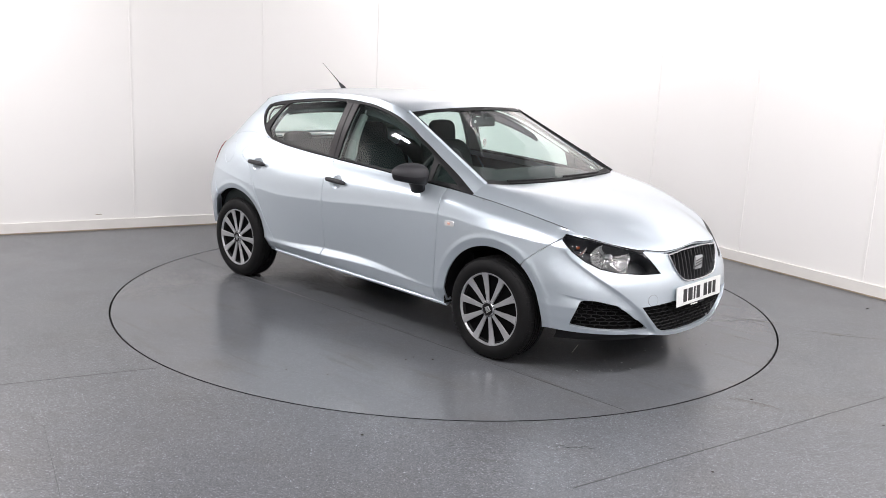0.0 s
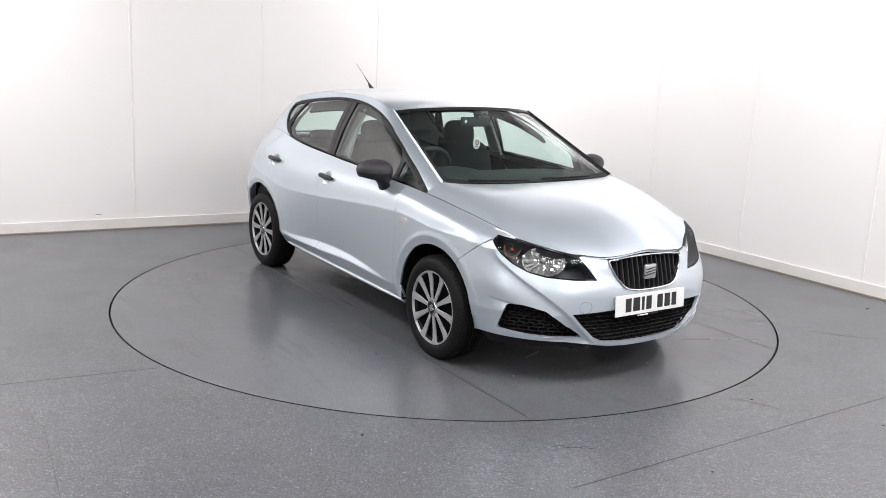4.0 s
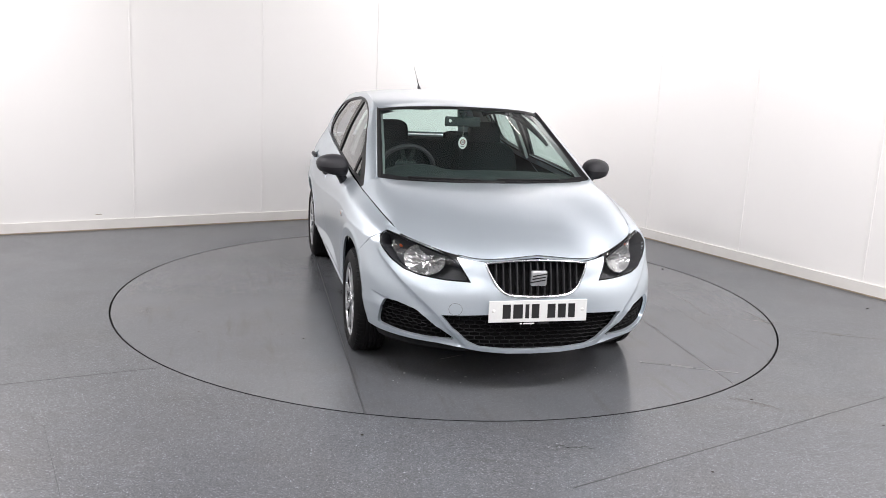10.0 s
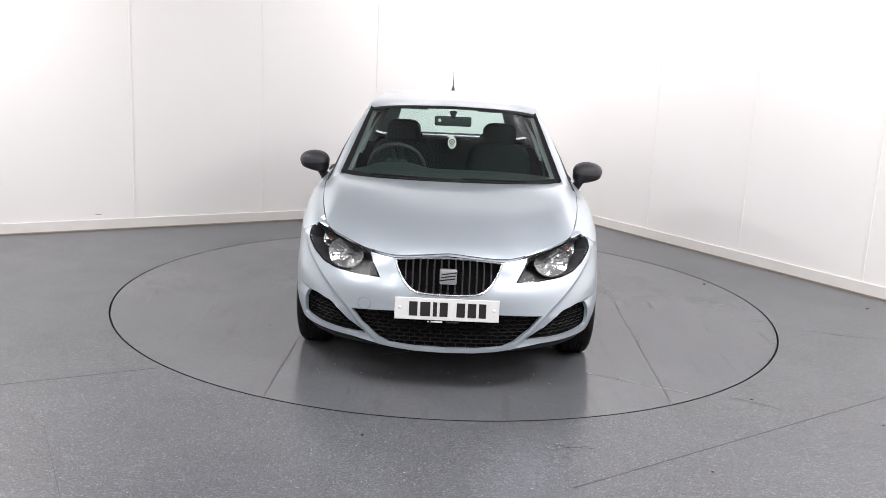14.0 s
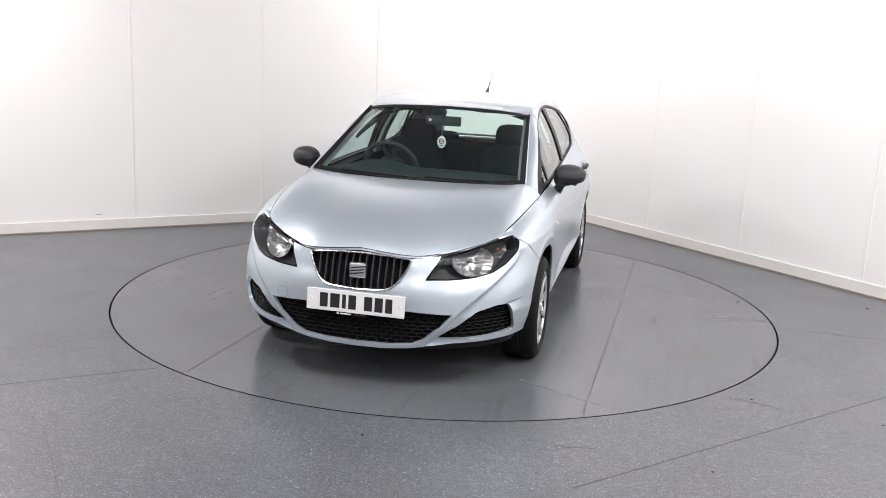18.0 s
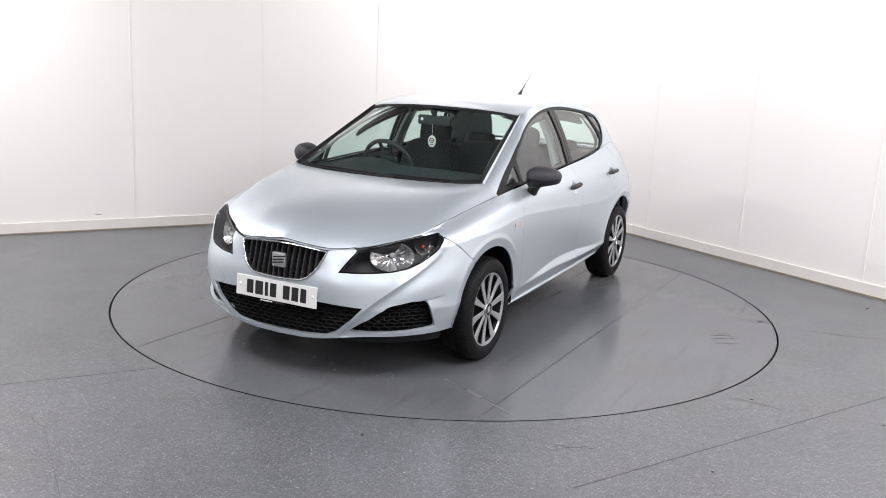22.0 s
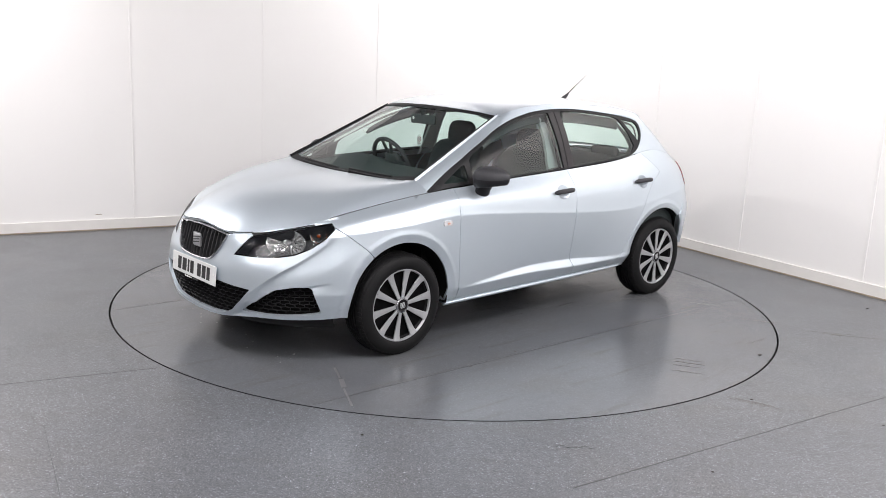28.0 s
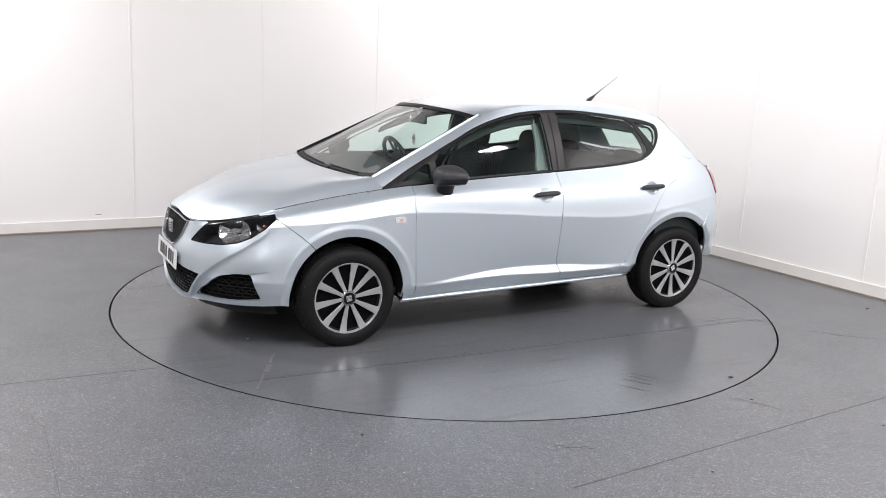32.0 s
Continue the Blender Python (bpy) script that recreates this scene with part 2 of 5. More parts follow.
def extruded(pts, z0, z1, thick):
    """A wall of that thickness behind a line of points."""
    bm = bmesh.new()
    nrm = []
    for i, p in enumerate(pts):
        d = (pts[min(i + 1, len(pts) - 1)] - pts[max(i - 1, 0)]).normalized()
        nrm.append(Vector((-d.y, d.x, 0)))
    rows = [[bm.verts.new((p.x + n.x * o, p.y + n.y * o, z)) for o, z in ((0, z0), (0, z1), (thick, z1), (thick, z0))] for p, n in zip(pts, nrm)]
    for a, b in zip(rows, rows[1:]):
        for k in range(4):
            bm.faces.new((a[k], b[k], b[(k + 1) % 4], a[(k + 1) % 4]))
    bm.faces.new(rows[0]), bm.faces.new(list(reversed(rows[-1])))
    bmesh.ops.recalc_face_normals(bm, faces=bm.faces)
    return bm


def build_room():
    line = wall_line()
    wall = part("wall_back", extruded(line, 0.0, WALL_TOP, 0.12), WALL, sharp=40)
    tagged(wall, "white painted studio wall with a rounded corner", "wall", kind="structure")
    shifted = []
    for i, p in enumerate(line):
        d = (line[min(i + 1, len(line) - 1)] - line[max(i - 1, 0)]).normalized()
        shifted.append(p + Vector((d.y, -d.x, 0)) * 0.014)
    skirt = part("baseboard", extruded(shifted, 0.012, 0.10, 0.0135), SKIRT, sharp=40)
    tagged(skirt, "low off-white painted skirting board along the wall", "baseboard", kind="structure")
    seal = part("trim", extruded([p + (q - p) * 1.15 for p, q in zip(line, shifted)], 0.002, 0.013, 0.0155), GRIME, sharp=40)
    tagged(seal, "grubby yellowed sealant line under the skirting", "trim", kind="structure")
    # joints between the wall boards
    dl, dr = (WALL_L0 - CORNER).normalized(), (WALL_R1 - CORNER).normalized()
    for d, dist in ((dl, 2.05), (dl, 3.27), (dl, 4.49), (dl, 5.71), (dr, 1.86), (dr, 3.0), (dr, 4.2)):
        p = CORNER + d * dist
        inward = Vector((d.y, -d.x, 0)) if d is dr else Vector((-d.y, d.x, 0))
        a = p + inward * 0.0035
        bm = boxed(-0.007, 0.007, -0.0034, 0.0025, 0.1, WALL_TOP - 0.004, bevel=0.0012, seg=1)
        ob = part("trim", bm, WALL)
        ob.matrix_world = Matrix.Translation(a) @ pose(0, 0, 0, 0, 0, math.degrees(math.atan2(d.y, d.x)))
        tagged(ob, "thin white jointing strip between wall boards", "trim", kind="structure")
    chip = bmesh.new()
    tube(chip, [(-.035, 0, 0), (-.012, 0, .006), (.012, 0, .005), (.03, 0, -.002)], .0035, 6, [.001, .0035, .003, .001])
    chip = part("trim", chip, GRIME, sharp=60)
    chip.matrix_world = pose(-3.184, 1.703, .143, 0, 0, 30.2)
    tagged(chip, "small dark chip in the wall paint above the skirting", "trim", kind="structure")
    for name, pts in (("wall_front", [Vector((5.2, -9.0, 0)), Vector((-7.4, -9.0, 0))]),
                      ("wall_left", [Vector((-7.4, -9.0, 0)), Vector((-7.4, -0.75, 0))]),
                      ("wall_right", [Vector((5.2, -2.3, 0)), Vector((5.2, -9.0, 0))])):
        w = part(name, extruded(pts, 0, WALL_TOP, 0.12), WALL)
        tagged(w, "plain white painted studio wall", "wall", kind="structure")
    # unseen grey band above the white boards, added to darken the car's reflections
    for pts in (line, [Vector((5.2, -2.304, 0)), Vector((5.2, -8.998, 0))], [Vector((5.2, -9.0, 0)), Vector((-7.4, -9.0, 0))], [Vector((-7.4, -8.998, 0)), Vector((-7.4, -0.754, 0))]):
        up = part("unseen_wall_band", extruded(pts, WALL_TOP + .002, CEIL - .002, 0.10), CEILING, sharp=40)
        tagged(up, "unseen mid-grey band added above the white boards", "wall", kind="structure")
    c = part("ceiling", boxed(-7.6, 5.4, -9.2, 5.2, CEIL, CEIL + 0.1), CEILING)
    tagged(c, "plain mid-grey ceiling", "ceiling", kind="structure")


RING = 2.268


def disc(r0, r1, z, n=160):
    bm = bmesh.new()
    rows = [[bm.verts.new((r * math.cos(2 * math.pi * k / n), r * math.sin(2 * math.pi * k / n), z)) for k in range(n)] for r in (r0, r1)]
    for k in range(n):
        bm.faces.new((rows[0][k], rows[1][k], rows[1][(k + 1) % n], rows[0][(k + 1) % n]))
    return bm


def seam(name, a, b, width, z, mat, parent=None):
    """A flat welded joint in the floor from a to b."""
    a, b = Vector((*a, 0)), Vector((*b, 0))
    d = (b - a).normalized()
    s = Vector((-d.y, d.x, 0)) * width / 2
    bm = bmesh.new()
    lo = [bm.verts.new((p.x, p.y, z - 0.003)) for p in (a - s, b - s, b + s, a + s)]
    hi = [bm.verts.new((p.x, p.y, z)) for p in (a - s, b - s, b + s, a + s)]
    bm.faces.new(hi)
    for k in range(4):
        bm.faces.new((lo[k], lo[(k + 1) % 4], hi[(k + 1) % 4], hi[k]))
    return part(name, bm, mat, parent)


def build_floor():
    bm = bmesh.new()
    n = 160
    ins = [bm.verts.new(((RING + 0.006) * math.cos(2 * math.pi * k / n), (RING + 0.006) * math.sin(2 * math.pi * k / n), 0)) for k in range(n)]
    low = [bm.verts.new((v.co.x, v.co.y, -0.05)) for v in ins]
    out = []
    for k in range(n):
        a = 2 * math.pi * k / n
        cx, cy = math.cos(a), math.sin(a)
        s = min((7.6 if cx < 0 else 5.4) / max(abs(cx), 1e-6), (9.2 if cy < 0 else 5.2) / max(abs(cy), 1e-6))
        out.append(bm.verts.new((cx * s, cy * s, 0)))
    for k in range(n):
        j = (k + 1) % n
        bm.faces.new((ins[k], out[k], out[j], ins[j]))
    for v in low:
        bm.verts.remove(v)
    fl = part("floor", bm, FLOOR)
    tagged(fl, "grey flecked vinyl studio floor with welded seams", "floor", kind="structure")
    for a, b, w in (((0.55, -2.89), (4.6, -0.22), .006), ((-1.50, -1.76), (-5.2, -3.62), .005), ((-1.08, -3.72), (-1.74, -2.54), .002)):
        seam("seam", a, b, w, 0.0006, JOINT, fl)
    rnd = random.Random(9)
    for k in range(7):
        x0, y0 = .50 + k * .028, -2.50 + .012 * math.sin(k * 1.7)
        seam("scuff", (x0, y0), (x0 + .035, y0 + rnd.uniform(-.012, .012)), .004, .0005, SCUFF, fl)
    for px, py, r in ((1.17, -2.685, .006), (-.34, -2.48, .006), (1.62, -1.815, .007), (3.13, .16, .010), (2.18, -2.08, .006), (1.93, -1.17, .005), (2.6, -.6, .005)):
        bm = bmesh.new()
        bmesh.ops.create_icosphere(bm, subdivisions=1, radius=r)
        bm.transform(Matrix.Translation((px, py, .002)) @ Matrix.Diagonal((1.3, 1, .4, 1)))
        part("crumb", bm, DIRT, fl)
    for (x0, y0), (x1, y1), count, w in (((1.49, -1.77), (1.77, -1.95), 4, .006), ((2.36, -.50), (2.90, -.58), 5, .010), ((2.05, -.25), (2.35, -.32), 3, .006), ((2.75, -1.15), (3.1, -1.22), 3, .006)):
        for k in range(count):
            u, v, o = rnd.uniform(0, .5), rnd.uniform(.5, 1), rnd.uniform(-.03, .03)
            seam("streak", (x0 + (x1 - x0) * u, y0 + (y1 - y0) * u + o), (x0 + (x1 - x0) * v, y0 + (y1 - y0) * v + o), w * rnd.uniform(.5, 1), .0004, STAIN, fl)
    # pit floor and wall coloured dark in place of the gap's shade
    bm = disc(0.0, RING + 0.006, -0.05)
    lathe(bm, [(RING + 0.006, -0.05), (RING + 0.006, -0.0003)], n, "z")
    part("table_pit", bm, GAP, fl, "dark gap round the turntable")
    # the table
    base = new("turntable")
    bm = bmesh.new()
    r = RING - 0.006
    top = [bm.verts.new((r * math.cos(2 * math.pi * k / n), r * math.sin(2 * math.pi * k / n), -0.0005)) for k in range(n)]
    low = [bm.verts.new((v.co.x, v.co.y, -0.04)) for v in top]
    bm.faces.new(top)
    for v in low:
        bm.verts.remove(v)
    part("deck", bm, TABLE, base)
    # side of the deck: the gap's shade is put into its dark colour
    bm = bmesh.new()
    lathe(bm, [(r, -0.0009), (r, -0.04)], n, "z")
    part("deck_edge", bm, GAP, base, "side of the deck, its dark colour standing for shade")
    seam("seam", (-1.86, 1.290), (1.935, 1.165), 0.005, 0.0003, JOINT, base)
    seam("seam", (-2.10, -.80), (2.08, -.885), 0.005, 0.0003, JOINT, base)
    # scuffs, scrapes, drops and crumbs on the deck
    rnd = random.Random(4)
    for cx, cy, count, length, turn, gap in ((-.16, 1.92, 6, .19, 121, .05), (-1.50, 1.19, 4, .17, 122, .04)):
        for k in range(count):
            a = radians(turn + rnd.uniform(-3, 3))
            off = (k - count / 2) * gap
            px, py = cx + rnd.uniform(-.03, .03) - off * math.sin(radians(turn)), cy + rnd.uniform(-.03, .03) + off * math.cos(radians(turn))
            d = length * rnd.uniform(.5, 1)
            seam("scuff", (px - d / 2 * math.cos(a), py - d / 2 * math.sin(a)), (px + d / 2 * math.cos(a), py + d / 2 * math.sin(a)), rnd.uniform(.004, .009), 0.0002, SCUFF, base)
    for a, b, w in (((1.53, .80), (1.60, .95), .012), ((1.60, .96), (1.66, 1.07), .028), ((1.67, 1.08), (1.77, 1.29), .012), ((1.3, -.2), (1.36, -.35), .006)):
        seam("scrape", a, b, w, 0.0002, DROP, base)
    for k in range(34):
        if k < 22:
            px, py, r = rnd.gauss(1.66, .07), rnd.uniform(-.75, .6), rnd.uniform(.003, .007)
        elif k < 30:
            px, py, r = rnd.uniform(.5, 1.0), rnd.choice((-1, 1)) * rnd.uniform(.95, 1.25), rnd.uniform(.004, .008)
        else:
            px, py, r = rnd.uniform(-1.6, 1.4), rnd.choice((-1, 1)) * rnd.uniform(1.3, 1.9), rnd.uniform(.003, .006)
        bm = bmesh.new()
        bmesh.ops.create_icosphere(bm, subdivisions=1, radius=r)
        for v in bm.verts:
            v.co = Vector((px, py, .0005)) + Vector((v.co.x * rnd.uniform(.7, 1.4), v.co.y * rnd.uniform(.7, 1.3), max(v.co.z, -.0005) * .5))
        part("water_drop" if k < 22 else "crumb", bm, WATER if k < 22 else DIRT, base)
    bm = bmesh.new()
    bmesh.ops.create_icosphere(bm, subdivisions=1, radius=.012)
    bm.transform(Matrix.Translation((-.69, 2.08, .003)) @ Matrix.Diagonal((1.4, 1, .35, 1)))
    part("crumb", bm, DIRT, base)
    tagged(base, "round grey vinyl turntable flush with the studio floor", "turntable")
    return base


build_room()
table = build_floor()


# ---- the car: x forward from the front axle, y to its left, z up ----
from mathutils.bvhtree import BVHTree
from mathutils.geometry import delaunay_2d_cdt

WB, HUB_Z, HUB_Y, TYRE_R = 2.469, 0.291, 0.838, 0.296
# rings round the left half, from the nose's middle to the tail's middle
R_BOTTOM = [(0.824, 0, .196), (0.806, .27, .20), (0.735, .48, .214), (0.60, .66, .228), (0.40, .775, .24), (0.0, .80, .235), (-.4, .795, .222), (-1.0, .795, .228), (-1.45, .795, .236),
            (-2.0, .795, .255), (-2.469, .81, .28), (-2.86, .765, .31), (-3.04, .59, .30), (-3.15, .4, .29), (-3.17, 0, .29)]
R_LOW = [(0.842, 0, .34), (0.833, .27, .34), (0.775, .48, .34), (0.645, .66, .34), (0.42, .80, .34), (0.0, .85, .34), (-.4, .842, .325), (-1.0, .849, .350), (-1.45, .853, .340),
         (-2.0, .850, .340), (-2.469, .855, .38), (-2.83, .80, .42), (-3.065, .61, .42), (-3.18, .4, .42), (-3.2, 0, .42)]
R_DISH = [(0.844, 0, .40), (0.834, .27, .40), (0.775, .485, .40), (0.645, .67, .40), (0.42, .81, .40), (0.0, .857, .40), (-.4, .845, .340), (-1.0, .828, .388), (-1.45, .826, .387),
          (-2.0, .846, .362), (-2.469, .860, .45), (-2.83, .805, .47), (-3.068, .618, .47), (-3.18, .4, .47), (-3.2, 0, .47)]
R_MID = [(0.842, 0, .52), (0.826, .27, .52), (0.755, .48, .53), (0.625, .66, .54), (0.42, .80, .54), (0.0, .860, .56), (-.4, .852, .55), (-1.0, .847, .55), (-1.45, .848, .54),
         (-2.0, .853, .55), (-2.469, .868, .60), (-2.83, .82, .62), (-3.05, .635, .62), (-3.15, .4, .62), (-3.17, 0, .62)]
R_WAIST = [(0.825, 0, .61), (0.800, .27, .60), (0.715, .46, .625), (0.56, .645, .695), (0.40, .776, .722), (0.0, .849, .748), (-.4, .857, .778), (-1.0, .862, .745), (-1.45, .863, .712),
           (-2.0, .862, .69), (-2.469, .862, .75), (-2.80, .80, .79), (-3.02, .628, .79), (-3.10, .4, .79), (-3.12, 0, .79)]
R_SHOULDER = [(0.808, 0, .66), (0.788, .27, .645), (0.685, .455, .675), (0.53, .635, .735), (0.365, .742, .774), (0.0, .814, .824), (-.4, .832, .866), (-1.0, .838, .863), (-1.45, .838, .860),
              (-2.0, .835, .86), (-2.469, .815, .915), (-2.78, .74, .93), (-3.0, .60, .91), (-3.06, .4, .90), (-3.08, 0, .90)]
R_BELT = [(0.79, 0, .708), (0.772, .27, .688), (0.645, .45, .712), (0.50, .62, .761), (0.33, .682, .812), (0.0, .735, .876), (-.4, .764, .925), (-1.0, .757, .962), (-1.45, .742, .984),
          (-2.0, .728, 1.02), (-2.42, .722, 1.08), (-2.72, .68, 1.04), (-2.93, .535, 1.0), (-2.99, .35, 1.0), (-3.0, 0, 1.0)]
R_SCUTTLE = [(-.12, 0, .952), (-.125, .16, .952), (-.14, .32, .953), (-.155, .46, .956), (-.17, .56, .96), (-.185, .63, .966), (-.205, .672, .970)]
# screen, side windows and rear window stand on the belt and end at the roof's edge
R_GLASSFOOT = [(-.13, 0, .94), (-.14, .27, .942), (-.165, .48, .948), (-.20, .665, .965), (-.228, .748, .905), (-.4, .764, .925), (-1.0, .757, .962), (-1.45, .742, .984),
               (-2.0, .728, 1.02), (-2.42, .722, 1.08), (-2.72, .68, 1.04), (-2.93, .535, 1.0), (-2.99, .35, 1.0), (-3.0, 0, 1.0)]
R_ROOFEDGE = [(-.835, 0, 1.362), (-.85, .27, 1.355), (-.895, .44, 1.343), (-.965, .553, 1.326), (-1.02, .561, 1.345), (-1.12, .560, 1.368), (-1.3, .553, 1.391), (-1.55, .547, 1.403),
              (-2.0, .552, 1.387), (-2.40, .563, 1.338), (-2.53, .525, 1.297), (-2.62, .43, 1.292), (-2.665, .28, 1.30), (-2.68, 0, 1.305)]
ROOF_SPINE = [(-.835, 0, 1.362), (-.85, 0, 1.365), (-.895, 0, 1.375), (-.965, 0, 1.388), (-1.02, 0, 1.397), (-1.12, 0, 1.410), (-1.3, 0, 1.428), (-1.55, 0, 1.438),
              (-2.0, 0, 1.430), (-2.40, 0, 1.390), (-2.53, 0, 1.366), (-2.62, 0, 1.338), (-2.665, 0, 1.315), (-2.68, 0, 1.305)]


def loft(bands, nu, nv):
    """A grid of points over rings; bands are lists of rings, smooth within and creased between."""
    rows = []
    for b, rings in enumerate(bands):
        dense = np.array([curve(r, nu) for r in rings])
        k = np.linspace(0, len(rings) - 1, nv * (len(rings) - 1) + 1)
        grid = np.stack([catmull(dense[:, j], k) for j in range(nu)], 1)
        rows.append(grid if b == 0 else grid[1:])
    return np.vstack(rows)


class Skin:
    """A master surface on which panels are cut: finds places and smooth normals along rays."""

    def __init__(self, grids):
        self.V, self.N, self.F = [], [], []
        for g in grids:
            base = len(self.V)
            h, w = g.shape[:2]
            du, dv = np.gradient(g, axis=1), np.gradient(g, axis=0)
            n = np.cross(du, dv)
            n /= np.linalg.norm(n, axis=2, keepdims=True) + 1e-12
            self.V += [Vector(p) for p in g.reshape(-1, 3)]
            self.N += [Vector(p) for p in n.reshape(-1, 3)]
            for i in range(h - 1):
                for j in range(w - 1):
                    a, b, c, d = base + i * w + j, base + i * w + j + 1, base + (i + 1) * w + j + 1, base + (i + 1) * w + j
                    self.F += [(a, b, c), (a, c, d)]
        self.tree = BVHTree.FromPolygons(self.V, self.F)

    def smooth(self, place, index):
        f = self.F[index]
        a, b, c = (self.V[i] for i in f)
        v0, v1, v2 = b - a, c - a, place - a
        d00, d01, d11, d20, d21 = v0.dot(v0), v0.dot(v1), v1.dot(v1), v2.dot(v0), v2.dot(v1)
        den = d00 * d11 - d01 * d01
        if abs(den) < 1e-16:
            return self.N[f[0]]
        v, w = (d11 * d20 - d01 * d21) / den, (d00 * d21 - d01 * d20) / den
        return (self.N[f[0]] * (1 - v - w) + self.N[f[1]] * v + self.N[f[2]] * w).normalized()

    def shoot(self, eye, way):
        place, n, i, d = self.tree.ray_cast(Vector(eye), Vector(way))
        if place is None:
            place, n, i, d = self.tree.find_nearest(Vector(eye) + Vector(way) * 1.2)
        return place, self.smooth(place, i)


def outward(hit, away):
    p, n = hit
    return (p, n) if n.dot(away) > 0 else (p, -n)


NU = 150
LOWER = Skin([loft([band], NU, 10) for band in ([R_BOTTOM, R_LOW], [R_LOW, R_DISH], [R_DISH, R_MID, R_WAIST], [R_WAIST, R_SHOULDER, R_BELT])])
UPPER = Skin([loft([[R_GLASSFOOT, [tuple((np.array(a) + np.array(b)) / 2 + np.array((0.012 if i < 3 else -0.012 if i > 10 else 0, 0.017 if 3 < i < 11 else 0, 0.012 if i < 3 else 0)))
                                   for i, (a, b) in enumerate(zip(R_GLASSFOOT, R_ROOFEDGE))], R_ROOFEDGE]], NU, 14)])
R_ROOFMID = [tuple(np.array(a) * 0.5 + np.array(b) * 0.5 + np.array((0, 0, 0.32 * (b[2] - a[2])))) for a, b in zip(R_ROOFEDGE, ROOF_SPINE)]
R_ROOFOUT = [tuple(np.array(a) * 0.9 + np.array(b) * 0.1 + np.array((0, 0, 0.13 * (b[2] - a[2])))) for a, b in zip(R_ROOFEDGE, ROOF_SPINE)]
ROOF_GRID = loft([[R_ROOFEDGE, R_ROOFOUT, R_ROOFMID, ROOF_SPINE]], 110, 8)


def bonnet_grid(nu=90, nv=44):
    """The bonnet swells between its edge and the screen, most along its middle."""
    t = np.linspace(0, 6, 1200)
    belt = catmull(R_BELT, t)
    end = t[np.argmax(belt[:, 0] < -.226)]
    u = np.linspace(0, 1, nu)
    edge, foot = catmull(R_BELT, u * end), catmull(R_SCUTTLE, u * 6)
    v = np.linspace(.004, 1, nv)[:, None]
    power = (.58 + .5 * np.clip((u - .15) / .4, 0, 1))[None, :]
    peak = (power / (1 + power)) ** power / (1 + power)
    swell = v ** power * (1 - v) / peak * .98
    high = (.082 * np.cos(np.clip(u * 1.02, 0, 1) * math.pi / 2) ** .95)[None, :]
    G = edge[None] * (1 - v[..., None]) + foot[None] * v[..., None]
    G[..., 2] += swell * high
    G[..., 0] += swell * high * .35 * (1 - v)
    # two soft folds that run from the screen towards the grille
    fold = np.exp(-((np.abs(G[..., 1]) - (.30 + .27 * v)) / .05) ** 2) * np.sin(np.clip(v, 0, 1) * math.pi) ** 1.0
    G[..., 2] += .0022 * fold
    return G


def eased(Z, rounds, rows):
    """Heights of a half grid evened out; its border stays, and its middle line (the last row, or else the first column) moves with its mirror image."""
    Z = Z.copy()
    for _ in range(rounds):
        P = np.vstack([Z, Z[-2:-1]]) if rows else np.hstack([Z[:, 1:2], Z])
        P[1:-1, 1:-1] = P[1:-1, 1:-1] * .5 + (P[:-2, 1:-1] + P[2:, 1:-1] + P[1:-1, :-2] + P[1:-1, 2:]) * .125
        Z = P[:-1] if rows else P[:, 1:]
    return Z


BONNET_GRID = bonnet_grid()
BONNET_GRID[..., 2] = eased(BONNET_GRID[..., 2], 90, False)
ROOF_GRID[..., 2] = eased(ROOF_GRID[..., 2], 30, True)
AXIS_X = -0.25


def side(x, z):
    """On the flank, looking straight at it."""
    hit = LOWER.shoot((x, 1.6, z), (0, -1, 0)) if z < belt_z(x) else UPPER.shoot((x, 1.6, z), (0, -1, 0))
    return outward(hit, Vector((0, 1, 0)))


def flank(x, z):
    return outward(LOWER.shoot((x, 1.6, z), (0, -1, 0)), Vector((0, 1, 0)))


def cabin_side(x, z):
    return outward(UPPER.shoot((x, 1.6, z), (0, -1, 0)), Vector((0, 1, 0)))


def front(a, z):
    """On the nose, by the angle round an upright axis and the height."""
    d = Vector((math.cos(a), math.sin(a), 0))
    return outward(LOWER.shoot((AXIS_X, 0, z), d), d)


def tail(a, z):
    d = Vector((-math.cos(a), math.sin(a), 0))
    return outward(LOWER.shoot((-2.2, 0, z), d), d)


BELT_CURVE = catmull([(p[0], p[2]) for p in R_GLASSFOOT], np.linspace(4, 10.6, 300))


def belt_z(x):
    return float(np.interp(-x, -BELT_CURVE[:, 0], BELT_CURVE[:, 1]))


def dense(pts, step, closed=True):
    """Corner points filled up with points about step apart."""
    out = []
    P = [np.array(p, float) for p in pts]
    for i in range(len(P) if closed else len(P) - 1):
        a, b = P[i], P[(i + 1) % len(P)]
        n = max(1, int(math.ceil(np.linalg.norm(b - a) / step)))
        out += [a + (b - a) * k / n for k in range(n)]
    if not closed:
        out.append(P[-1])
    return out


def rounded(pts, r, seg=4):
    """The polygon with its corners rounded by about r."""
    P = [np.array(p, float) for p in pts]
    out = []
    for i, p in enumerate(P):
        a, b = P[i - 1], P[(i + 1) % len(P)]
        da, db = np.linalg.norm(a - p), np.linalg.norm(b - p)
        ra = min(r, 0.45 * da, 0.45 * db)
        q0, q1 = p + (a - p) / da * ra, p + (b - p) / db * ra
        for k in range(seg + 1):
            s = k / seg
            out.append((1 - s) ** 2 * q0 + 2 * s * (1 - s) * p + s * s * q1)
    return out


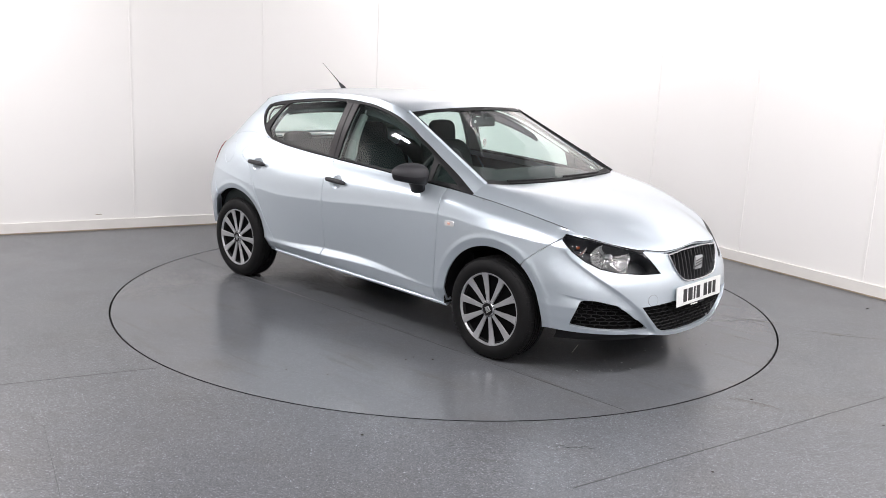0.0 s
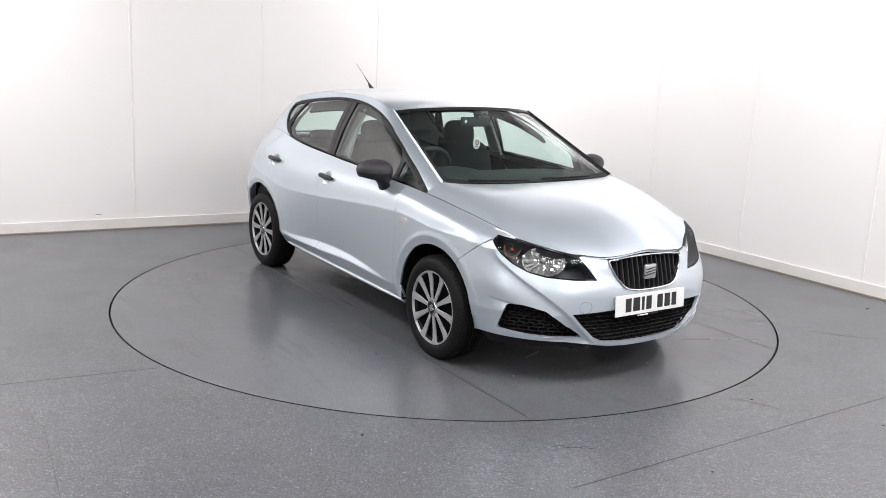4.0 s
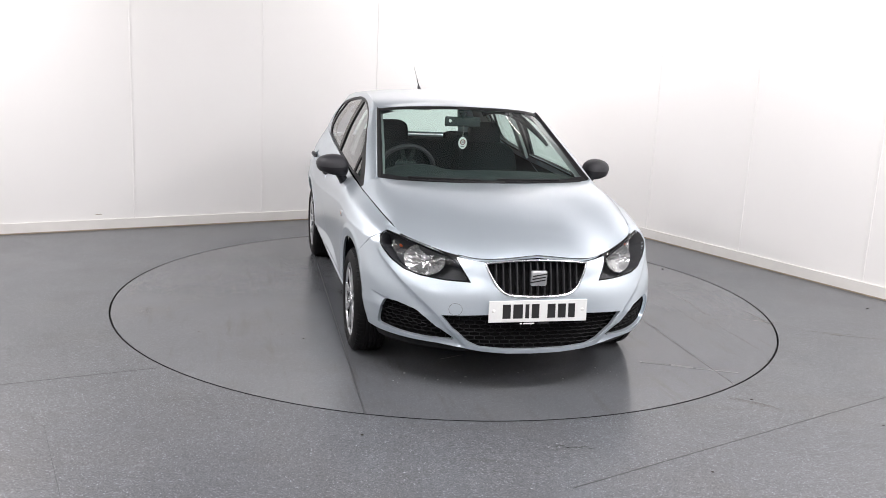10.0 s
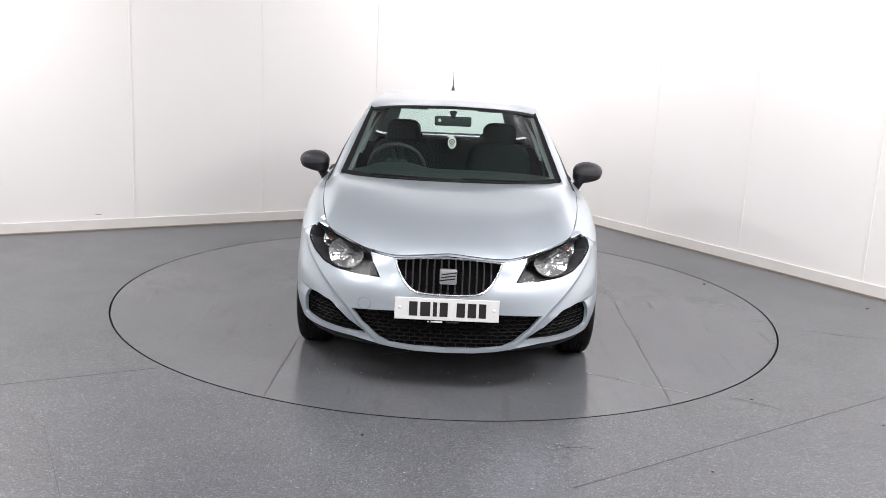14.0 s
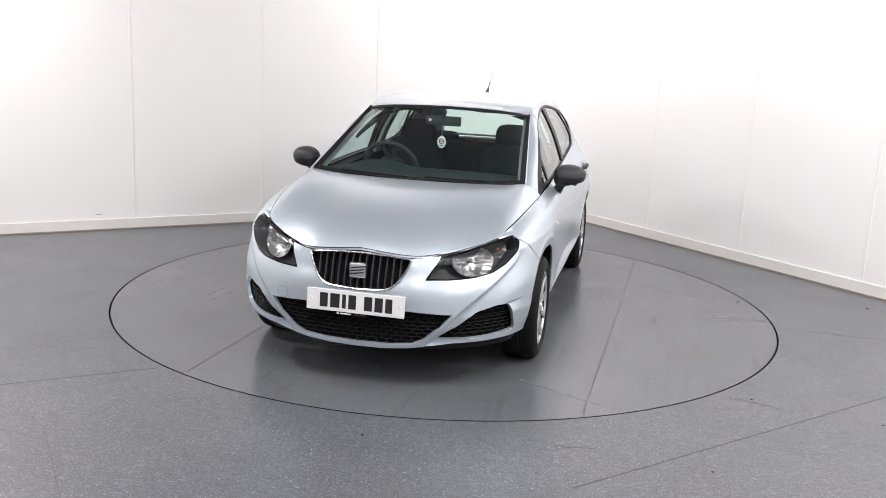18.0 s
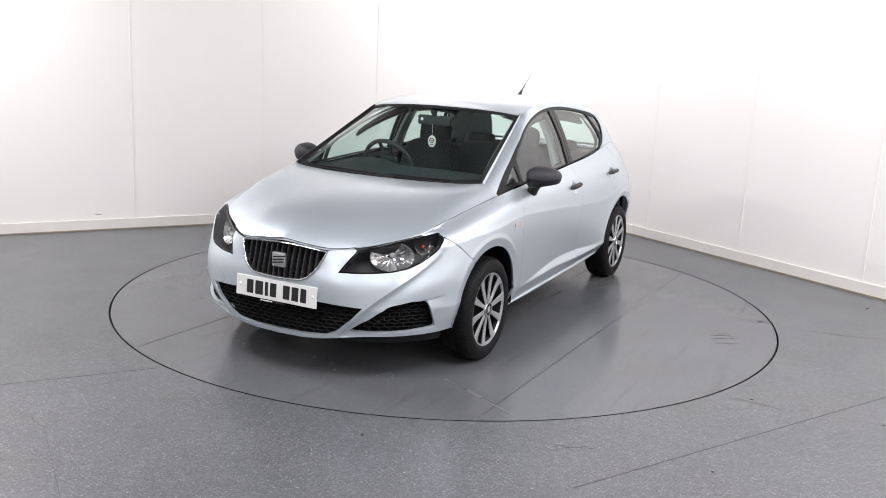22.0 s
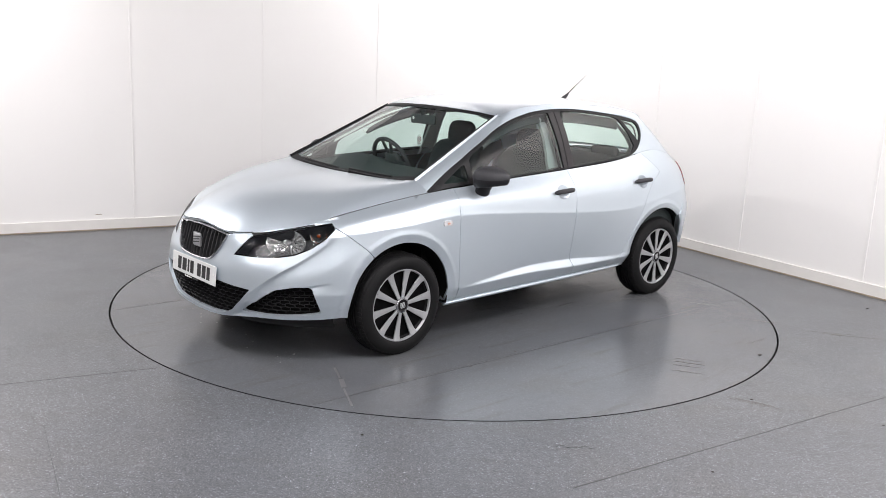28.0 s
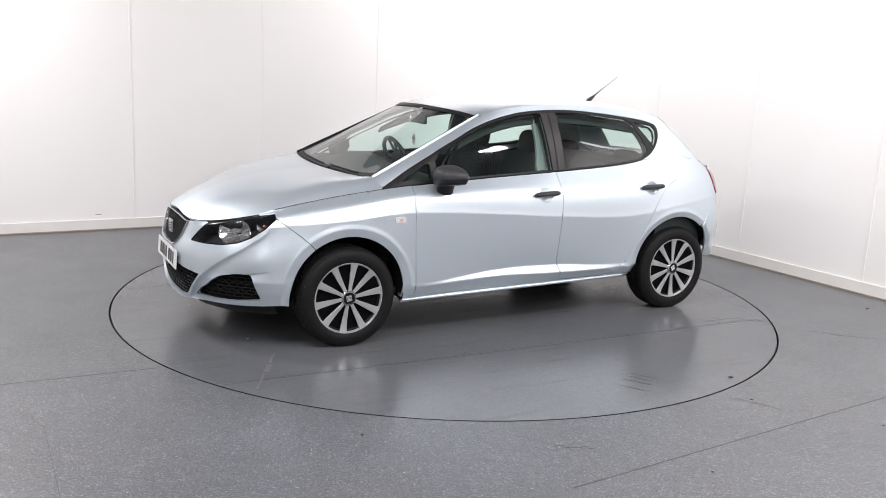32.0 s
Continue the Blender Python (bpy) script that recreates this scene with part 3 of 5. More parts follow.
def inset(pts, d):
    """The polygon drawn in by d (its way round does not matter)."""
    P = np.array(pts, float)
    area = 0.5 * np.sum(P[:, 0] * np.roll(P[:, 1], -1) - np.roll(P[:, 0], -1) * P[:, 1])
    e = np.roll(P, -1, 0) - P
    e /= np.linalg.norm(e, axis=1, keepdims=True) + 1e-12
    n = np.stack([-e[:, 1], e[:, 0]], 1) * (1 if area > 0 else -1)
    m = n + np.roll(n, 1, 0)
    m /= np.maximum(np.sum(m * n, 1, keepdims=True), 0.35)
    return P + m * d


def inside(P, x, y):
    x0, y0 = P[:, 0], P[:, 1]
    x1, y1 = np.roll(x0, -1), np.roll(y0, -1)
    hit = ((y0 > y) != (y1 > y)) & (x < (x1 - x0) * (y - y0) / (y1 - y0 + 1e-15) + x0)
    return bool(hit.sum() % 2)


def filled(outline, holes=(), step=0.04, lines=()):
    """Triangles over a flat outline with holes and lines that edges must follow."""
    loops = [np.array(l) for l in (outline, *holes)]
    pts, edges = [], []
    for l in loops:
        b = len(pts)
        pts += [tuple(p) for p in l]
        edges += [(b + i, b + (i + 1) % len(l)) for i in range(len(l))]
    for l in lines:
        b = len(pts)
        pts += [tuple(p) for p in l]
        edges += [(b + i, b + i + 1) for i in range(len(l) - 1)]
    B = np.array(pts)
    lo, hi = loops[0].min(0), loops[0].max(0)
    row = 0
    y = lo[1] + step * 0.5
    while y < hi[1]:
        x = lo[0] + step * (0.5 if row % 2 else 1.0)
        while x < hi[0]:
            if np.min((B[:, 0] - x) ** 2 + (B[:, 1] - y) ** 2) > (0.55 * step) ** 2 and inside(loops[0], x, y) and not any(inside(h, x, y) for h in loops[1:]):
                pts.append((x, y))
            x += step
        y += step * 0.87
        row += 1
    v, e, f, *_ = delaunay_2d_cdt([Vector(p) for p in pts], edges, [], 0, 1e-6)
    keep = []
    for t in f:
        c = sum((v[i] for i in t), Vector((0, 0))) / 3
        if inside(loops[0], c.x, c.y) and not any(inside(h, c.x, c.y) for h in loops[1:]):
            keep.append(tuple(t))
    return [tuple(p) for p in v], keep


def sheet(outline, project, holes=(), step=0.04, lines=(), lift=0.0, rim=0.014, both=False, shift=None, flip_y=False):
    """Verts, faces and normals of a panel cut on a master surface, with a turned-in rim."""
    pts, tris = filled(outline, holes, step, lines)
    V, N = [], []
    for p in pts:
        q, n = project(*p)
        o = lift + (shift(q, p) if shift else 0.0)
        V.append(q + n * o), N.append(n)
    if shift:  # the relief bends the normals: take them anew
        eps = .0025
        for k, p in enumerate(pts):
            near = []
            for d in ((eps, 0), (-eps, 0), (0, eps), (0, -eps)):
                q, n = project(p[0] + d[0], p[1] + d[1])
                near.append(q + n * (lift + shift(q, (p[0] + d[0], p[1] + d[1]))))
            fn = (near[0] - near[1]).cross(near[2] - near[3])
            if fn.length > 1e-12:
                fn.normalize()
                fn = fn if fn.dot(N[k]) > 0 else -fn
                if fn.dot(N[k]) > .6:
                    N[k] = fn
    F = []
    for a, b, c in tris:
        fn = (V[b] - V[a]).cross(V[c] - V[a])
        F.append((a, b, c) if fn.dot(N[a]) > 0 else (a, c, b))
    if rim:
        count = {}
        for f in F:
            for i in range(3):
                count[tuple(sorted((f[i], f[(i + 1) % 3])))] = count.get(tuple(sorted((f[i], f[(i + 1) % 3]))), 0) + 1
        border = [(f[i], f[(i + 1) % 3]) for f in F for i in range(3) if count[tuple(sorted((f[i], f[(i + 1) % 3])))] == 1]
        border = [e for e in border if not (both and abs(V[e[0]].y) < 1e-4 and abs(V[e[1]].y) < 1e-4)]
        out = {}
        for a, b in border:
            s = (V[b] - V[a]).cross(N[a]).normalized()
            for i in (a, b):
                out[i] = out.get(i, Vector((0, 0, 0))) + s
        r1, r2 = {}, {}
        for i, s in out.items():
            s = s.normalized() if s.length > 1e-9 else N[i]
            r1[i] = len(V)
            V.append(V[i] + s * 0.0008 - N[i] * 0.0025), N.append(s)
            r2[i] = len(V)
            V.append(V[i] + s * 0.0008 - N[i] * rim), N.append(s)
        for a, b in border:
            F += [(b, a, r1[a], r1[b]), (r1[b], r1[a], r2[a], r2[b])]
    if both:
        b = len(V)
        V += [Vector((v.x, -v.y, v.z)) for v in V[:b]]
        N += [Vector((n.x, -n.y, n.z)) for n in N[:b]]
        F += [tuple(b + i for i in reversed(f)) for f in F]
    if flip_y:
        V = [Vector((v.x, -v.y, v.z)) for v in V]
        N = [Vector((n.x, -n.y, n.z)) for n in N]
        F = [tuple(reversed(f)) for f in F]
    return V, F, N


def panel(name, outline, project, mat, parent, label="", sides=(1,), **kw):
    """Cuts a panel; sides 1 and -1 give the left one and its mirror image. Returns the objects."""
    V, F, N = sheet(outline, project, **kw)
    obs = []
    for s in sides:
        if s > 0:
            me = mesh_of(name, V, F, True, N)
        else:
            me = mesh_of(name, [Vector((v.x, -v.y, v.z)) for v in V], [tuple(reversed(f)) for f in F], True, [Vector((n.x, -n.y, n.z)) for n in N])
        obs.append(part(name, me, mat, parent, label))
    return obs


def grid_part(name, G, mat, parent, label="", mirror=True, lift=0.0, rim=0.0, soften=0):
    """A whole master surface as a part, with its mirrored half."""
    h, w = G.shape[:2]
    du, dv = np.gradient(G, axis=1), np.gradient(G, axis=0)
    n = np.cross(du, dv)
    size = np.linalg.norm(n, axis=2)
    n /= size[..., None] + 1e-12
    good = np.where(size.min(0) > 0.02 * np.median(size))[0]
    for j in range(w):   # columns that shrink to a point take their neighbour's normals
        if j < good[0] or j > good[-1]:
            n[:, j] = n[:, good[0] if j < good[0] else good[-1]]
    if n[..., 2].mean() < -.05 or (abs(n[..., 2].mean()) <= .05 and (n[..., :2] * (G[..., :2] - np.array((-1.2, 0)))).sum() < 0):
        n = -n
    for _ in range(soften):
        P = np.pad(n, ((1, 1), (1, 1), (0, 0)), mode="edge")
        n = P[1:-1, 1:-1] * .4 + (P[:-2, 1:-1] + P[2:, 1:-1] + P[1:-1, :-2] + P[1:-1, 2:]) * .15
        n /= np.linalg.norm(n, axis=2, keepdims=True)
    G = G + n * lift
    V = [Vector(p) for p in G.reshape(-1, 3)]
    N = [Vector(p) for p in n.reshape(-1, 3)]
    F = []
    for i in range(h - 1):
        for j in range(w - 1):
            f = (i * w + j, i * w + j + 1, (i + 1) * w + j + 1, (i + 1) * w + j)
            fn = (V[f[2]] - V[f[0]]).cross(V[f[3]] - V[f[1]])
            F.append(f if fn.dot(N[f[0]]) > 0 else tuple(reversed(f)))
    if rim:
        base = len(V)
        for j in range(w):
            V.append(V[j] - N[j] * rim + Vector((-.004 * N[j].x, -.004 * N[j].y, 0))), N.append((Vector((N[j].x, N[j].y, 0)) + Vector((.2, .2, 0))).normalized())
        for j in range(w - 1):
            f = (j, j + 1, base + j + 1, base + j)
            fn = (V[f[2]] - V[f[0]]).cross(V[f[3]] - V[f[1]])
            F.append(f if fn.dot(N[base + j]) > 0 else tuple(reversed(f)))
    if mirror:
        b = len(V)
        for k in range(b):
            if abs(N[k].y) < 0.2 and abs(V[k].y) < 1e-6:
                N[k] = Vector((N[k].x, 0, N[k].z)).normalized()
        V += [Vector((v.x, -v.y, v.z)) for v in V[:b]]
        N += [Vector((n.x, -n.y, n.z)) for n in N[:b]]
        F += [tuple(b + i for i in reversed(f)) for f in F]
    return part(name, mesh_of(name, V, F, True, N), mat, parent, label)


car = new("car")
tagged(car, "silver-blue five-door hatchback car parked on the turntable", "car")


def arc(cx, cz, r, a0, a1, n):
    return [(cx + r * math.cos(radians(a)), cz + r * math.sin(radians(a))) for a in np.linspace(a0, a1, n)]


# shared shut lines in side view (x, z)
ARCH_F, ARCH_R, ARCH_Z, ARCH_RX = 0.345, 0.345, 0.309, -2.458
DOOR_F = [(-.412, belt_z(-.412)), (-.402, .85), (-.402, .78), (-.412, .55), (-.43, .262)]
DOOR_B = [(-1.462, belt_z(-1.462)), (-1.46, .85), (-1.455, .72), (-1.452, .45), (-1.462, .38), (-1.48, .33), (-1.487, .278)]
DOOR_R = [(-2.285, 1.075), (-2.365, 1.01), (-2.435, .945), (-2.425, .915), (-2.33, .86), (-2.255, .767), (-2.19, .64), (-2.10, .49), (-2.01, .368), (-1.945, .318), (-1.86, .288)]


def line(pts, n):
    return [tuple(p) for p in curve(pts, n)]


BONNET_EDGE = curve(R_BELT, 400)
BONNET_EDGE = BONNET_EDGE[BONNET_EDGE[:, 0] > -.6]


def seam_hood(x):
    """Height of the bonnet's side edge."""
    return float(np.interp(-x, -BONNET_EDGE[:, 0], BONNET_EDGE[:, 2]))


LIP = .046


def flare(q, p):
    """The wheel arches' lips: a chamfered band that falls back towards the wheel."""
    for cx in (0.0, ARCH_RX):
        r = math.hypot(q.x - cx, q.z - ARCH_Z) - ARCH_F
        if r < LIP + .03:
            if r < LIP:
                return .003 - .013 * (1 - max(r, 0) / LIP)
            k = 1 - (r - LIP) / .03
            return .003 * k * k * (3 - 2 * k)
    return 0.0


def crease(ring, x0, x1, n=40, off=0.0):
    """A body line in side view, as (x, z) from x0 back to x1."""
    c = curve(ring, 600)
    c = c[: np.argmin(c[:, 0])]
    xs = np.linspace(x0, x1, n)
    return [(float(x), float(np.interp(-x, -c[:, 0], c[:, 2])) + off) for x in xs]


def folds(x0, x1, rings):
    """Body lines with a close neighbour on either side, so that they stay crisp."""
    return [crease(r, x0, x1, max(6, int(abs(x1 - x0) / .03)), o) for r in rings for o in (-.007, 0, .007)]


def ellipse(cx, cz, rx, rz, n=20):
    return [(cx + rx * math.cos(2 * math.pi * k / n), cz + rz * math.sin(2 * math.pi * k / n)) for k in range(n)]


def plain(q, p):
    return 0.0


F_HANDLE, R_HANDLE = (-1.33, .849), (-2.21, .870)
FLAP = (-2.612, .918, .078)


def build_body():
    LR = (1, -1)
    f_line, b_line, r_line = line(DOOR_F, 16), line(DOOR_B, 18), line(DOOR_R, 30)
    # front door skin
    belt = [(x, belt_z(x) - 0.001) for x in np.linspace(-1.462, -.412, 24)]
    sill = [(x, float(np.interp(x, [-1.487, -.43], [.278, .262]))) for x in np.linspace(-.43, -1.487, 24)]
    front_door = f_line + sill[1:-1] + list(reversed(b_line)) + belt[1:-1]
    fd = panel("front_door", inset(front_door, 0.0024), flank, PAINT, car, sides=LR, step=0.03, shift=plain, holes=[ellipse(*F_HANDLE, .056, .046)], lines=folds(-.425, -1.445, (R_WAIST, R_DISH, R_LOW)))
    belt = [(x, belt_z(x) - 0.001) for x in np.linspace(-2.285, -1.462, 22)]
    sill = [(x, .2825) for x in np.linspace(-1.487, -1.86, 14)]
    rear_door = b_line + sill[1:-1] + list(reversed(r_line)) + belt[1:-1]
    rd = panel("rear_door", inset(rear_door, 0.0024), flank, PAINT, car, sides=LR, step=0.03, shift=plain, holes=[ellipse(*R_HANDLE, .056, .046)], lines=folds(-1.475, -2.15, (R_WAIST,)) + folds(-1.475, -1.86, (R_DISH, R_LOW)))
    for k, d in enumerate(fd + rd):
        cx, cz = F_HANDLE if k < 2 else R_HANDLE
        s = 1 if k % 2 == 0 else -1
        panel("handle_cup", ellipse(cx, cz, .0565, .0465, 24), flank, PAINT, d, sides=(s,), step=.012, rim=0,
              shift=lambda q, p, cx=cx, cz=cz: -.017 * max(0.0, 1 - ((p[0] - cx) / .0565) ** 2 - ((p[1] - cz) / .0465) ** 2) ** .7 - .001)
        bm = bmesh.new()
        pts = []
        for u in np.linspace(-1, 1, 15):
            q, n = flank(cx - .002 + u * .098, cz + .004 - u * .004)
            pts.append((q + n * (.020 - .012 * u ** 4)) * 1.0)
        tube(bm, pts, .016, 12, [.016 * (1 - .55 * abs(u) ** 8) for u in np.linspace(-1, 1, 15)])
        for v in bm.verts:
            v.co.y = v.co.y * s
        if s < 0:
            bmesh.ops.reverse_faces(bm, faces=bm.faces)
        part("door_handle", bm, SATIN, d, "black plastic pull handle", sharp=60)
        inner = front_door if k < 2 else rear_door
        panel("door_card", dense(inset(inner, .012), .05), flank, CABIN, d, "dark grey door lining", sides=(s,), step=.06, lift=-.055, rim=0)
    # front wing
    top = [(x, seam_hood(x) - 0.0006) for x in np.linspace(-.412, .40, 42)]
    arch_back = arc(0, ARCH_Z, ARCH_F, 54, 188, 34)
    fender = [(.40, .785), (.405, .759), (.335, .703), (.27, .652), (.215, .602)] + arch_back + list(reversed(f_line)) + top[1:]
    wings = panel("front_wing", inset(fender, 0.0014), flank, PAINT, car, sides=LR, step=0.013, shift=flare, lines=folds(.22, -.385, (R_WAIST,)) + [arc(0, ARCH_Z, ARCH_F + LIP + o, 62, 172, 40) for o in (-.006, 0, .006)])
    for w, s in zip(wings, LR):
        panel("side_repeater", rounded([(-.268, .756), (-.338, .752), (-.338, .722), (-.268, .726)], .014), flank, LENS_SOLID, w, "clear side indicator", sides=(s,), step=.01, lift=.006, rim=.008)
        panel("repeater_bulb", rounded([(-.294, .745), (-.316, .744), (-.316, .733), (-.294, .734)], .007), flank, CORE, w, "pale orange indicator core", sides=(s,), step=.008, lift=.0075, rim=.003)
    # sill below the doors
    rocker = [(-.348, .260), (-.348, .226)] + [(x, float(np.interp(x, [-2.0, -.348], [.258, .226]))) for x in np.linspace(-.4, -2.0, 30)] + [(-2.08, .268), (-2.08, .279), (-1.88, .281)] + \
        [(x, float(np.interp(x, [-1.487, -.43], [.276, .260]))) for x in np.linspace(-1.83, -.45, 28)]
    panel("sill", rocker, flank, PAINT, car, sides=LR, step=0.03, rim=0.05)
    # rounded bead along the sill's foot
    for s in LR:
        run = []
        for x in np.linspace(-.352, -2.03, 34):
            q, n = flank(x, float(np.interp(x, [-2.03, -.352], [.270, .240])))
            run.append(Vector((q.x, s * (q.y + .001), q.z)))
        bm = bmesh.new()
        tube(bm, run, .010, 10, [.006 + .005 * min(1, 6 * min(k, 33 - k) / 33) for k in range(34)])
        part("sill_bead", bm, PAINT, car, sharp=70)
    # rear quarter; the right one carries the fuel flap
    arch2 = [p for p in reversed(arc(ARCH_RX, ARCH_Z + .01, ARCH_R, -6, 130, 40))]
    quarter = [(-2.80, 1.0), (-2.862, .962), (-2.877, .88), (-2.905, .797), (-2.84, .745), (-2.755, .68)] + arch2 + [(-2.115, .279), (-1.89, .281)] + list(reversed(r_line))[1:] + [(x, belt_z(x)) for x in np.linspace(-2.30, -2.74, 16)]
    lip_lines = [arc(ARCH_RX, ARCH_Z, ARCH_F + LIP + o, 12, 122, 40) for o in (-.006, 0, .006)] + folds(-2.30, -2.76, (R_WAIST,))
    panel("rear_quarter", inset(quarter, 0.0012), flank, PAINT, car, sides=(1,), step=0.016, shift=flare, lines=lip_lines)
    hole = ellipse(FLAP[0], FLAP[1], FLAP[2] * .95, FLAP[2], 32)
    q = panel("rear_quarter", inset(quarter, 0.0012), flank, PAINT, car, sides=(-1,), step=0.016, shift=flare, holes=[hole], lines=lip_lines)[0]
    panel("flap_joint", inset(hole, -.004), flank, GAP, q, sides=(-1,), step=.03, lift=-.005, rim=0)
    panel("fuel_flap", inset(hole, .003), flank, PAINT, q, sides=(-1,), step=.02)
    return fd, rd


# window opening in side view (x, z): upper edge from the mirror corner to the tail, then back along the belt
DLO_TOP = [(-.228, .914), (-.40, 1.012), (-.54, 1.083), (-.655, 1.142), (-.77, 1.196), (-.86, 1.240), (-.95, 1.275), (-1.06, 1.310), (-1.177, 1.337), (-1.29, 1.356), (-1.45, 1.369), (-1.63, 1.372), (-1.80, 1.364), (-2.05, 1.341), (-2.27, 1.313), (-2.377, 1.286)]
DLO_BACK = [(-2.375, 1.285), (-2.388, 1.255), (-2.37, 1.20), (-2.33, 1.14), (-2.27, 1.085), (-2.20, 1.052)]


def build_cabin():
    LR = (1, -1)
    top, back = line(DLO_TOP, 46), line(DLO_BACK, 16)
    low = [(x, belt_z(x) + .004) for x in np.linspace(-2.16, -.24, 50)]
    dlo = top + back[1:] + low
    # body-coloured pillars and cant rail round the windows
    zr = curve([(p[0], p[2]) for p in R_ROOFEDGE[3:11]], 60)
    outer = [(-.20, .966)] + [(x, z - .0005) for x, z in zr] + [(-2.72, 1.05)] + [(x, belt_z(x) + .001) for x in np.linspace(-2.68, -2.22, 14)]
    edge = outer + list(reversed(back)) + list(reversed(top)) + [(-.228, .922)]
    panel("side_frame", edge, cabin_side, PAINT, car, sides=LR, step=0.03, rim=0.012)
    panel("pillar_lining", edge, cabin_side, LINING, car, "pale grey pillar lining", sides=LR, step=0.06, lift=-.03, rim=0)
    # black frame round the glass
    g_front = rounded([(-.350, .950), (-.520, 1.046), (-.548, 1.052), (-.560, .957)], .012)
    g_front = [(x, z) for x, z in g_front]
    fr_top = [p for p in line(DLO_TOP, 60) if -1.405 < p[0] < -.61]
    g_door = [(-.592, .962), (-.590, 1.075)] + [(x, z - .016) for x, z in fr_top] + [(-1.424, 1.348), (-1.446, .990)] + [(x, belt_z(x) + .012) for x in np.linspace(-1.40, -.62, 20)]
    rr_top = [p for p in line(DLO_TOP, 60) if -2.14 < p[0] < -1.57]
    g_rear = [(-1.548, .998)] + [(-1.541, 1.350)] + [(x, z - .016) for x, z in rr_top] + [(-2.165, 1.302), (-2.225, 1.20), (-2.255, 1.115), (-2.20, 1.066), (-2.12, 1.048)] + \
        [(x, belt_z(x) + .013) for x in np.linspace(-2.05, -1.60, 12)]
    g_quart = rounded([(-2.190, 1.302), (-2.345, 1.280), (-2.366, 1.252), (-2.352, 1.198), (-2.315, 1.140)], .01)
    panes = [dense(rounded(g, .012) if len(g) > 8 and k else g, .03) for k, g in enumerate((g_front, g_door, g_rear, g_quart))]
    frame_out = dense(dlo, .03)
    panel("window_frame", inset(frame_out, .001), cabin_side, TRIM, car, "black window surround", sides=LR, holes=panes, step=0.03, lift=-.004, rim=.012)
    # glossy film on the middle pillar
    pillar = [(-1.424, 1.340), (-1.446, .995), (-1.478, .996), (-1.476, 1.350)]
    pillar2 = [(-1.484, 1.351), (-1.488, .997), (-1.546, 1.0), (-1.539, 1.345)]
    for q in (pillar, pillar2):
        panel("pillar_cover", dense(q, .03), cabin_side, GLOSSTRIM, car, "dark satin pillar cover", sides=LR, step=.03, lift=-.001, rim=.004)
    inner = [inset(p, d) for p, d in zip(panes, (.003, .010, .010, .004))]
    panel("inner_frame", inset(frame_out, .004), cabin_side, TRIM, car, "dark inner window frame", sides=LR, holes=inner, step=.05, lift=-.045, rim=0)
    mid_post = [(-1.425, 1.335), (-1.445, 1.0), (-1.545, 1.0), (-1.542, 1.34)]
    panel("pillar_lining", dense(mid_post, .04), cabin_side, LINING, car, "pale grey pillar lining", sides=LR, step=.05, lift=-.028, rim=0)
    # inner roof rail, coloured dark for the unlit band under the roof
    rail = [p for p in line(DLO_TOP, 60) if -2.26 < p[0] < -.80]
    rail = [(x, z + .004) for x, z in rail] + [(x, z - .052) for x, z in reversed(rail)]
    panel("roof_rail_trim", rail, cabin_side, CABIN, car, "trim along the roof's edge inside, shade put into its dark colour", sides=LR, step=.05, lift=-.075, rim=.02)
    inner_post = [(-1.400, 1.345), (-1.395, 1.2), (-1.375, 1.0), (-1.365, .90), (-1.50, .90), (-1.50, 1.345)]
    panel("post_trim", dense(inner_post, .04), cabin_side, LINING, car, "pale grey trim of the middle pillar", sides=LR, step=.05, lift=-.075, rim=.02)
    for name, g, mat in (("quarter_light", panes[0], GLASS), ("front_window", panes[1], GLASS), ("rear_window", panes[2], GLASS), ("rear_quarter_light", panes[3], GLASS)):
        panel(name, inset(g, -.004), cabin_side, mat, car, sides=LR, step=.04, lift=-.010, rim=0)
    # windscreen and rear window, by angle-free plan: straight down the slope
    return panes


def screen_grid(s0, s1, n=40, lo=0.0, hi=1.0):
    """The part of the window band between two stations of the rings."""
    mid = [tuple((np.array(a) + np.array(b)) / 2 + np.array((0.012 if i < 3 else -0.012 if i > 10 else 0, 0.017 if 3 < i < 11 else 0, 0.012 if i < 3 else 0)))
           for i, (a, b) in enumerate(zip(R_GLASSFOOT, R_ROOFEDGE))]
    t = np.linspace(s0, s1, n)
    rows = np.array([catmull(r, t) for r in (R_GLASSFOOT, mid, R_ROOFEDGE)])
    k = np.linspace(2 * lo, 2 * hi, 24)
    return np.stack([catmull(rows[:, j], k) for j in range(n)], 1)


